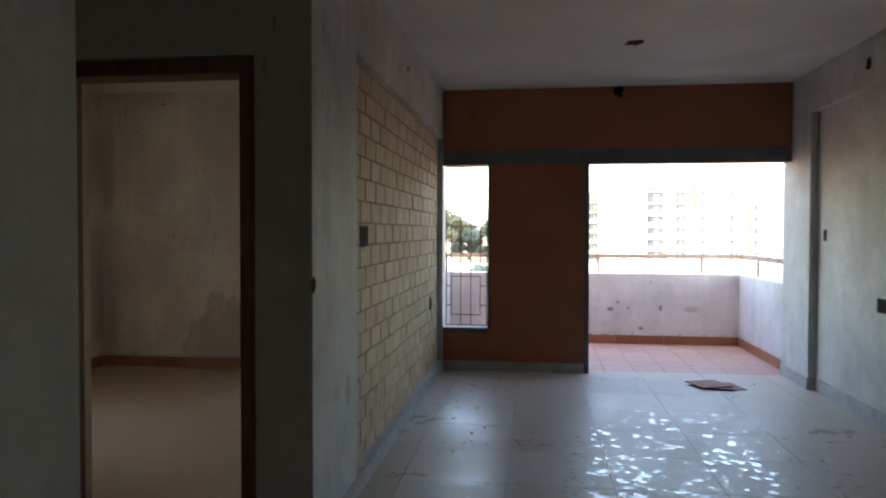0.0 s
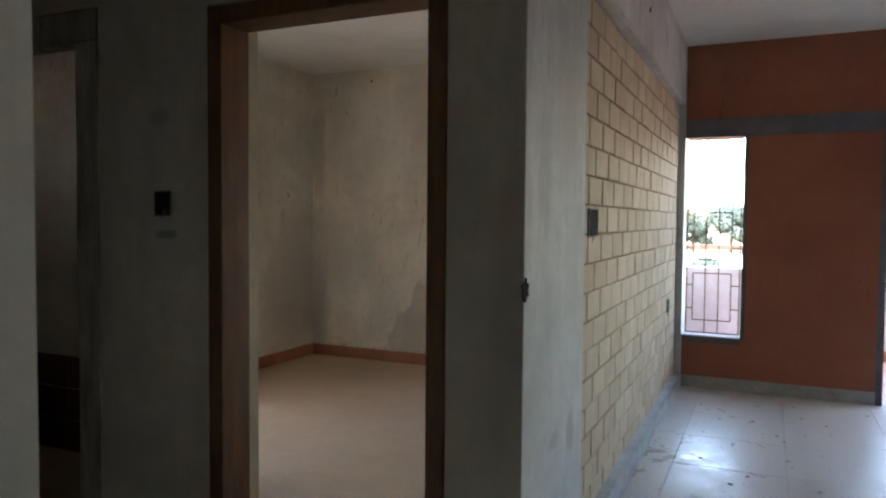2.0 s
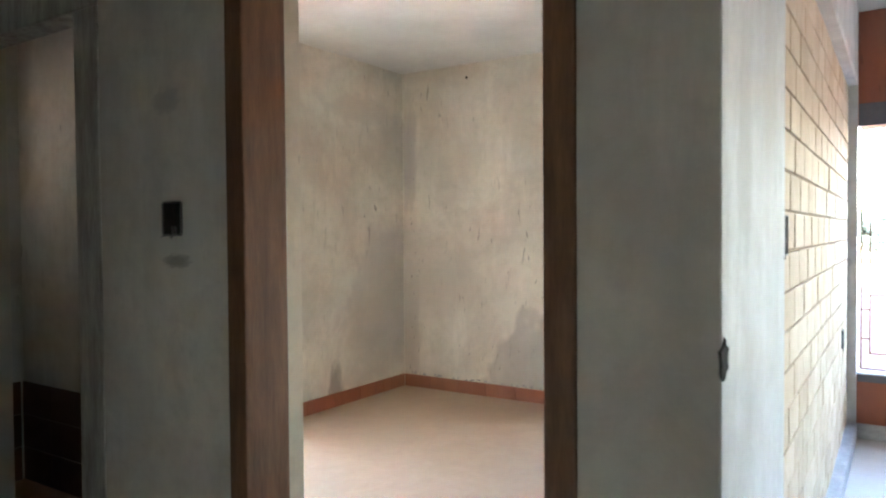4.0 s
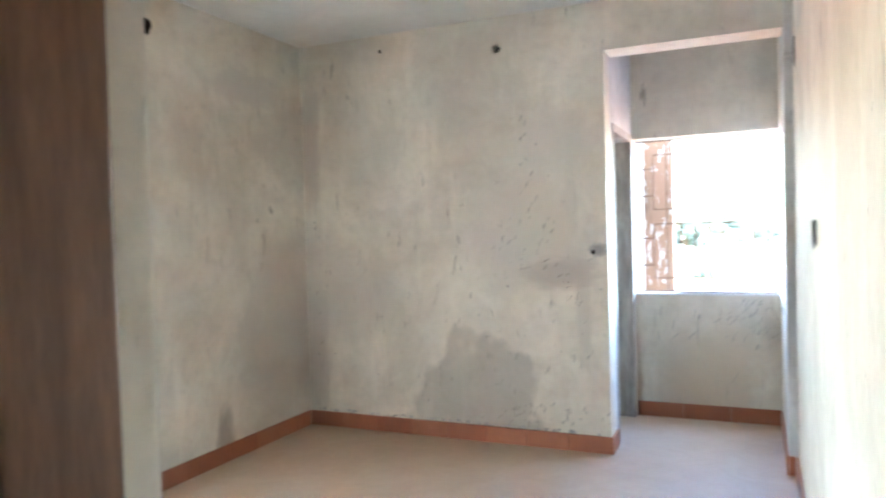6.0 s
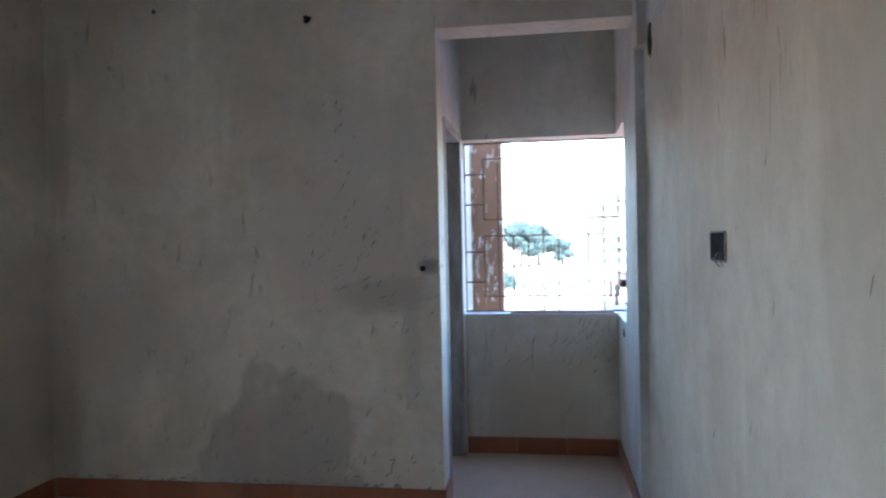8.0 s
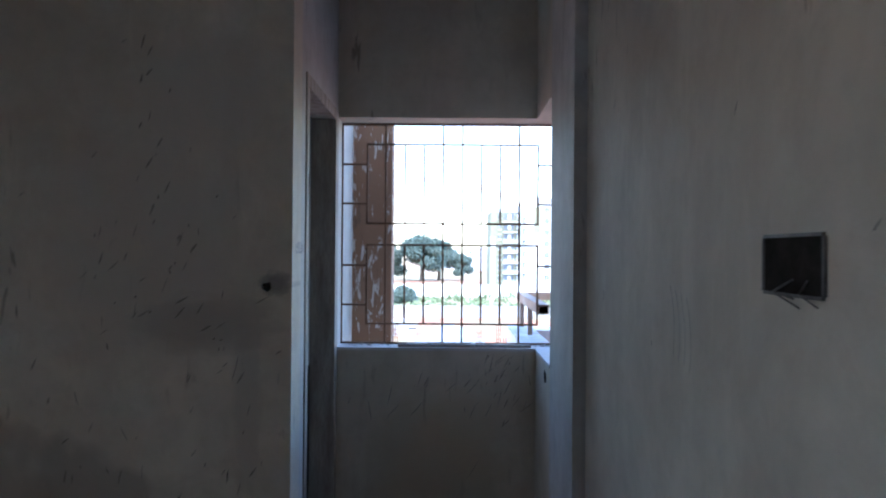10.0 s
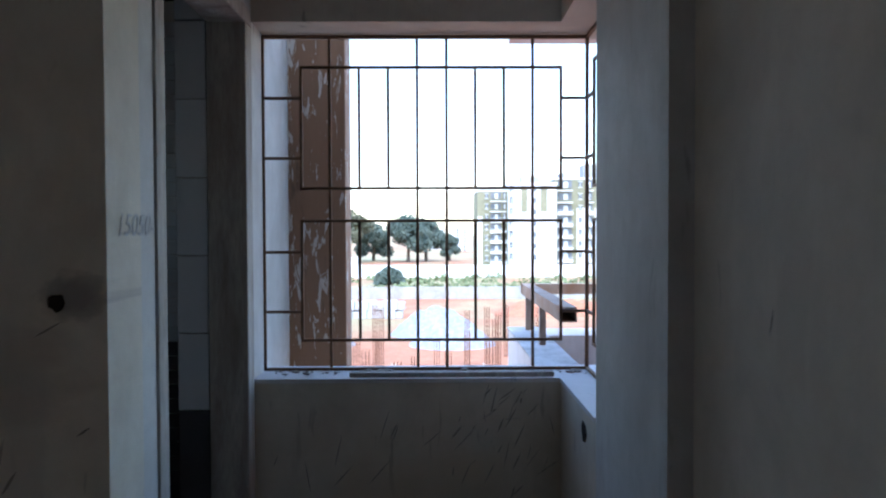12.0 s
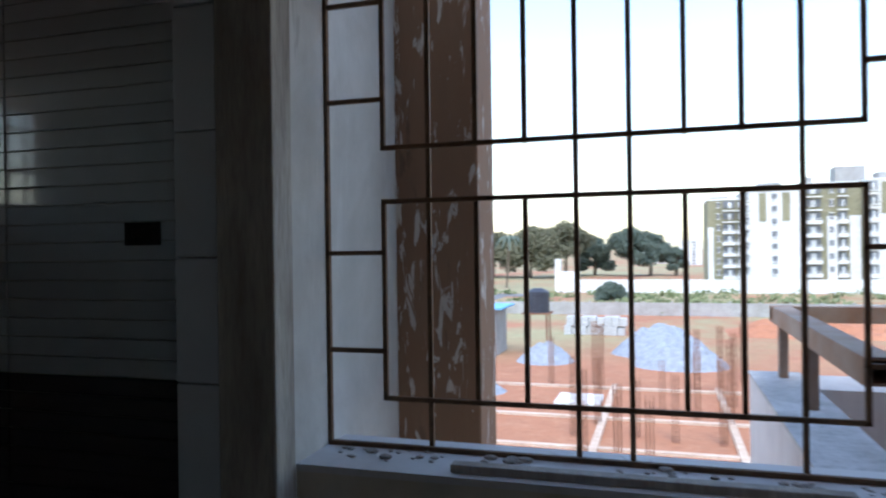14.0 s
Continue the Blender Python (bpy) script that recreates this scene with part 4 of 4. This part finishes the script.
rnd = random.Random(11)
for i in range(150):
    x, y = rnd.uniform(-40, 60), rnd.choice((rnd.uniform(90, 95), rnd.uniform(92, 127)))
    s = rnd.uniform(0.6, 1.3)
    leaf_cloud(bm, (x, y, GZ + s * 0.4), (s * 1.8, s * 1.2, s * 0.6), 40, 0.32, rnd)
tagged(link("scrub", bm, SCRUB), "dry green scrub behind the compound wall", "scrub", kind="stuff")


def tree(x, y, h, w, seed):
    rnd = random.Random(seed)
    ob = thing("tree", "broad dark green tree", "tree", "far trees", at=(x, y, GZ))
    bm = bmesh.new()
    cyl(bm, (0, 0, 0), (0.2, 0, h * 0.4), 0.5, 0.3, 8)
    for k in range(6):
        a = k / 6 * math.tau + rnd.random()
        cyl(bm, (0.2, 0, h * 0.33), (math.cos(a) * w * 0.35, math.sin(a) * w * 0.35, h * rnd.uniform(0.55, 0.8)), 0.22, 0.07, 6)
    part("trunk", bm, BARK, ob)
    bm = bmesh.new()
    for k in range(22):
        a, q = rnd.random() * math.tau, rnd.random() ** 0.6
        c = (math.cos(a) * w * 0.42 * q, math.sin(a) * w * 0.42 * q, h * (0.85 - 0.6 * q * rnd.uniform(0.3, 1.3)))
        s = w * rnd.uniform(0.15, 0.26)
        leaf_cloud(bm, c, (s, s, s * 0.75), 420, 0.36, rnd)
    part("crown", bm, LEAF if x > -20 else LEAF_DRY, ob)
    return ob


for i, (x, y, h, w) in enumerate(((-33, 185, 14, 17), (-25, 192, 15, 15), (-18.5, 203, 12, 9), (-44, 190, 14, 16), (-55, 200, 15, 18), (-8.5, 195, 14, 12), (-3.8, 200, 13, 10), (2.6, 200, 9, 6), (-65, 190, 14, 16), (-8, 112, 2.4, 4), (-60, 160, 12, 14))):
    tree(x, y, h, w, 20 + i)

# palm
pm = thing("palm_tree", "tall coconut palm with drooping fronds", "palm tree", at=(-30, 142, GZ))
part("trunk", rod((0, 0, 0), (0.6, 0, 9), 0.22, 8), BARK, pm)
bm = bmesh.new()
for k in range(14):
    a = k / 14 * math.tau
    prev = None
    for j in range(7):
        q = j / 6
        p = Vector((0.6 + math.cos(a) * 3.2 * q, math.sin(a) * 3.2 * q, 9 + 1.4 * math.sin(q * 2.6 + (k % 3) * 0.3) - 1.6 * q * q))
        side = Vector((-math.sin(a), math.cos(a), -0.4)) * (0.45 * (1 - q) + 0.1)
        cur = (bm.verts.new(p + side), bm.verts.new(p), bm.verts.new(p + Vector((-side.x, -side.y, side.z))))
        if prev:
            bm.faces.new((prev[0], cur[0], cur[1], prev[1]))
            bm.faces.new((prev[1], cur[1], cur[2], prev[2]))
        prev = cur
part("fronds", bm, LEAF, pm)

# water tank on a stand, and a shed with a blue sheet
tk = thing("water_tank", "black plastic water tank on a thin stand", "water tank", at=(-9.6, 58, GZ))
for dx in (-0.8, 0.8):
    for dy in (-0.8, 0.8):
        part("leg", rod((dx, dy, 0), (dx * 0.9, dy * 0.9, 3.0), 0.06, 6), BAR, tk)
part("platform", boxes((-1, -1, 3.0, 1, 1, 3.1)), BAR, tk)
bm = bmesh.new()
cyl(bm, (0, 0, 3.1), (0, 0, 4.6), 0.85, 0.85, 20)
cyl(bm, (0, 0, 4.6), (0, 0, 4.85), 0.85, 0.35, 20)
barrel = part("barrel", bm, TANK, tk)
for k in range(5):
    bm = bmesh.new()
    cyl(bm, (0, 0, 3.3 + k * 0.27), (0, 0, 3.36 + k * 0.27), 0.89, 0.89, 20)
    part("band", bm, TANK, barrel)
sh = thing("site_shed", "small block shed with a blue sheet roof", "shed", at=(-14, 58, GZ))
part("wall", boxes((-1.6, -2, 0, 1.6, 2, 3.4)), FARWALL, sh)
part("roof", boxes((-1.9, -2.3, 3.4, 2.2, 2.3, 3.55), bevel=0.05), TARP, sh, "blue plastic sheet")
part("door", boxes((-0.5, -2.04, 0, 0.4, -2.005, 2.0)), BAR, sh)


# far blocks of flats
def flats(x0, x1, y, top, wall_mat, cols, label, rooms=(), depth=14, n=8):
    """cols: (x, width, kind): w windows, g windows with olive surrounds, b balconies with a dark sheet for the recess's
    shade, o olive strip at the top, v olive strip, s white strip below the top.
    """
    ob = thing("apartment_building", label, "apartment building", "far blocks of flats", at=(x0, y, GZ))
    hgt = top - GZ
    wide = x1 - x0
    part("wall", boxes((0, 0, 0, wide, depth, hgt)), wall_mat, ob)
    part("parapet", boxes((-0.1, -0.1, hgt, wide + 0.1, 0.1, hgt + 0.35), (-0.1, 0.1, hgt, 0.1, depth, hgt + 0.35), (wide - 0.1, 0.1, hgt, wide + 0.1, depth, hgt + 0.35)), BWHITE, ob)
    fh = hgt / n
    for cx, w, k in cols:
        cx -= x0
        if k in "osv":
            z0, z1 = {"o": (hgt - 2.4 * fh, hgt - 0.3), "s": (0, hgt - 2.4 * fh), "v": (0, hgt)}[k]
            part("strip", boxes((cx - w / 2, -0.12, z0, cx + w / 2, -0.005, z1)), BWHITE if k == "s" else OLIVE, ob, "white painted strip" if k == "s" else "olive painted strip")
            continue
        for i in range(n):
            z = i * fh
            if k in "wg":
                win = part("window", boxes((cx - w / 2, -0.16, z + 0.75 * fh / 2.1, cx + w / 2, -0.125, z + 0.8 * fh)), PANE_SHADE, ob)
                part("window_frame", boxes((cx - 0.03, -0.2, z + 0.36 * fh, cx + 0.03, -0.162, z + 0.8 * fh), (cx - w / 2 - 0.12, -0.2, z + 0.3 * fh, cx + w / 2 + 0.12, -0.13, z + 0.355 * fh),
                                           (cx - w / 2 - 0.12, -0.3, z + 0.805 * fh, cx + w / 2 + 0.12, -0.13, z + 0.85 * fh)), BWHITE, win)
            else:
                # Flat dark sheet on the wall stands in for the balcony's inner shade.
                part("recess", boxes((cx - w / 2, -0.16, z + 0.3 * fh, cx + w / 2, -0.125, z + 0.9 * fh)), PANE_SHADE, ob)
                bal = part("balcony", boxes((cx - w / 2 - 0.1, -0.9, z, cx + w / 2 + 0.1, -0.165, z + 0.1 * fh)), BWHITE, ob)
                part("balustrade", boxes((cx - w / 2 - 0.1, -0.9, z + 0.1 * fh, cx + w / 2 + 0.1, -0.82, z + (0.3 if i < n - 2 else 0.16) * fh), (cx - w / 2 - 0.1, -0.9, z + 0.4 * fh, cx + w / 2 + 0.1, -0.86, z + 0.43 * fh)), BWHITE if i < n - 2 else OLIVE, bal)
                part("door", boxes((cx - w * 0.1, -0.2, z + 0.3 * fh, cx + w * 0.22, -0.162, z + 0.8 * fh)), BWHITE, ob)
    for a, rw, rh, mat in rooms:
        part("roof_room", boxes((a - x0, 2, hgt + 0.05, a - x0 + rw, 6, hgt + rh)), mat, ob)
    return ob


flats(6.8, 12.4, 137, 9.0, OLIVE, ((7.25, 0.9, "s"), (8.5, 0.5, "w"), (10.2, 1.9, "b"), (11.8, 0.5, "b")), "olive and white block of flats with balconies", ((7.2, 3.2, 0.8, FARWALL),))
flats(12.4, 21.3, 135, 10.2, BWHITE, ((12.9, 0.5, "b"), (15.3, 1.1, "o"), (17.1, 0.75, "w"), (18.9, 1.2, "o")), "white block of flats with a column of windows", ((15.0, 3.4, 1.6, FARWALL), (18.6, 1.4, 1.1, BWHITE)))
flats(21.3, 30.6, 137, 11.2, OLIVE, ((23.1, 2.6, "b"), (26.1, 1.5, "s"), (26.0, 0.6, "w"), (27.6, 1.3, "b"), (29.5, 1.6, "s")), "olive block of flats with white balconies", ((22.6, 1.0, 1.4, FARWALL), (27.0, 4.6, 3.0, FARWALL)))
flats(30.6, 39, 135, 11.4, BWHITE, ((31.6, 1.3, "b"), (33.4, 1.2, "o"), (35, 0.7, "w"), (36.8, 1.5, "b"), (38.3, 0.9, "v")), "white block of flats with olive strips", ((33, 2.5, 1.5, FARWALL),))
flats(39, 48, 137, 11.0, BWHITE, ((40.2, 1.1, "v"), (41.6, 1.4, "b"), (43.6, 0.7, "w"), (45.2, 1.1, "o"), (46.8, 1.4, "b")), "white block of flats at the end of the row", ((41, 3.5, 2.2, FARWALL),))
flats(-4, 3, 330, 2.5, BWHITE, ((-2, 1.2, "w"), (1, 1.2, "w")), "low white houses beyond the trees")
flats(6, 14, 300, 3.0, BWHITE, ((8, 1.2, "w"), (11, 1.2, "w")), "low white house beyond the trees")

# a man-high pole line
pole = thing("power_pole", "thin concrete power pole", "power pole", at=(-31, 122, GZ))
part("shaft", rod((0, 0, 0), (0, 0, 8.5), 0.13, 8), FARWALL, pole)
part("crossarm", boxes((-0.9, -0.05, 7.9, 0.9, 0.05, 8.0)), FARWALL, pole)

# ---- pieces: blocks, tiles ----
rnd = random.Random(3)
CH, CL, JT, JV = 0.128, 0.266, 0.009, 0.017
spots = []
for r in range(18):
    y = 3.168 + (0 if r % 2 else CL / 2)
    z = 0.065 + r * CH
    high = min(CH - JT, 2.366 - z) / (CH - JT)
    while y < 6.87:
        a, b = max(y, 3.405), min(y + (CL - JV) * rnd.uniform(0.985, 1.008), 6.87)
        if b - a > 0.04 and high > 0.2:
            spots.append((XB - 0.013, a, z + rnd.uniform(-0.002, 0.002), rnd.uniform(0.9, 1.15), (b - a) / (CL - JV), high))
        y += CL
pieces("block", BRICK, panel, (0.013, CL - JV, CH - JT), spots, bevel=0.002)

ft = thing("floor_tiles", "grey polished floor tiles under patchy dust", "floor tiles", kind="structure")
T = 0.6
spots = []
for i in range(-8, 7):
    for j in range(-6, 12):
        x0, y0 = -0.01 + i * T, 0.1 + j * T
        x1, y1 = min(x0 + T - 0.002, RX + 0.06), min(y0 + T - 0.002, FY1 - 0.002)
        lo = XL + 0.006 if (y0 > 2.0 or y0 < 0.4) and x0 < XL and x0 + T > XL else x0
        if y0 > 2.0 and x0 + T <= XL or y0 < 0.4 and x0 + T <= XL or y0 >= FY1 or x0 >= RX + 0.06:
            continue
        if i < 0 and x0 + T <= XL:
            y1 = min(y1, DY0)
        if x1 - lo > 0.03 and y1 - y0 > 0.03 and y0 > -3.1:
            spots.append((lo, y0, -0.012, (x1 - lo) / 0.597, (y1 - y0) / 0.597, 1))
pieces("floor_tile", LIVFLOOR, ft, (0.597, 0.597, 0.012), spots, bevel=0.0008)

bt = thing("balcony_tiles", "dusty terracotta balcony floor tiles", "floor tiles", kind="structure")
spots = [(-0.355 + i * 0.303, FY1 + 0.002 + j * 0.303, -0.014) for i in range(12) for j in range(6)]
pieces("floor_tile", BALCFLOOR, bt, (0.3, 0.3, 0.012), spots, bevel=0.0015)


def skirting(name, runs, label, h=0.1, mat=TERRA):
    """Rows of skirting tiles along walls: (axis, start, stop, fixed, thickness sign)."""
    ob = thing(name, label, "skirting", kind="structure")
    for axis, s0, s1, at, d in runs:
        L, n = 0.3, max(1, round((s1 - s0) / 0.3))
        step = (s1 - s0) / n
        for k in range(n):
            u = s0 + k * step
            lo = min(at, at + d)
            spot = (u, lo, 0, (step - 0.002) / 0.3, abs(d) / 0.012, 1) if axis == "x" else (lo, u, 0, abs(d) / 0.012, (step - 0.002) / 0.3, 1)
            pieces("skirting_tile", mat, ob, (0.3, 0.012, h) if axis == "x" else (0.012, 0.3, h), [spot], bevel=0.0015)
    return ob


skirting("skirting_bedroom", (("x", BX + 0.012, AX0 + 0.012, BY, -0.012), ("y", 4.74, BY - 0.012, BX, 0.012), ("y", BY, 6.885, AX0, 0.012),
                              ("x", AX0 + 0.012, AX1 - 0.012, WY0, -0.012), ("y", 6.62, WY0 - 0.012, AX1, -0.012), ("y", DY1 + 0.01, 6.606, -0.453, -0.012),
                              ("x", AX1 + 0.002, -0.467, 6.62, -0.012)), "terracotta skirting tiles round the bedroom", 0.11)
skirting("skirting_balcony", (("x", -0.36, 3.27, 8.93, -0.012), ("y", 7.15, 8.918, 3.27, -0.012), ("y", WY1, 8.918, -0.36, 0.012)), "terracotta skirting tiles round the balcony", 0.11)

# bathroom wall tiles: white above a dark dado
wt = thing("bathroom_tiles", "glossy pale wall tiles in the bathroom", "wall tiles", kind="structure")
wd = thing("dado_tiles", "dark glossy dado tiles in the bathroom", "wall tiles", kind="structure")
TH = 0.0555
for holder, mat, r0, r1 in ((wd, BDARK, 0, 18), (wt, BTILE, 18, 40)):
    for x0, x1 in ((-3.195, -2.712), (-2.709, -1.733)):
        pieces("wall_tile", mat, holder, (x1 - x0, 0.011, TH - 0.002), [(x0, 8.088, r * TH) for r in range(r0, r1)], bevel=0.0025)
for holder, mat, z0, z1 in ((wd, BDARK, 0.0, 0.243), (wd, BDARK, 0.245, 0.488), (wd, BDARK, 0.49, 0.85), (wt, BTILE, 0.853, 1.096), (wt, BTILE, 1.099, 1.342), (wt, BTILE, 1.345, 1.588),
                            (wt, BTILE, 1.591, 1.834), (wt, BTILE, 1.837, 2.08), (wt, BTILE, 2.083, 2.298)):
    pieces("wall_tile", mat, holder, (0.098, 0.011, z1 - z0), [(-1.73, 7.609, z0)], bevel=0.002)
structure("pier_bathroom", boxes((-1.73, 7.62, 0, AX0 - 0.12, 8.086, 2.3)), CEMENT, "tiled pier behind the bathroom doorway", "pier")
# Thin black box on the tiles; the recess's shade is its colour.
tagged(link("wall_recess", boxes((-2.27, 8.083, 1.375, -2.15, 8.0875, 1.44)), HOLE_SHADE), "empty recess in the tiled wall, its shade coloured black", "recess box")
td = thing("toilet_dado", "brown dado tiles in the small room", "wall tiles", kind="structure")
sp = [(-4.195 + i * 0.3, 3.489, r * 0.19, 1, 1, 1) for i in range(6) for r in range(3)]
pieces("wall_tile", BROWNDADO, td, (0.297, 0.011, 0.187), sp, bevel=0.002)
sp = [(-4.2, DY1 + 0.02 + i * 0.2, r * 0.19, 1, 1, 1) for i in range(3) for r in range(3)]
pieces("wall_tile", BROWNDADO, td, (0.011, 0.197, 0.187), sp, bevel=0.002)
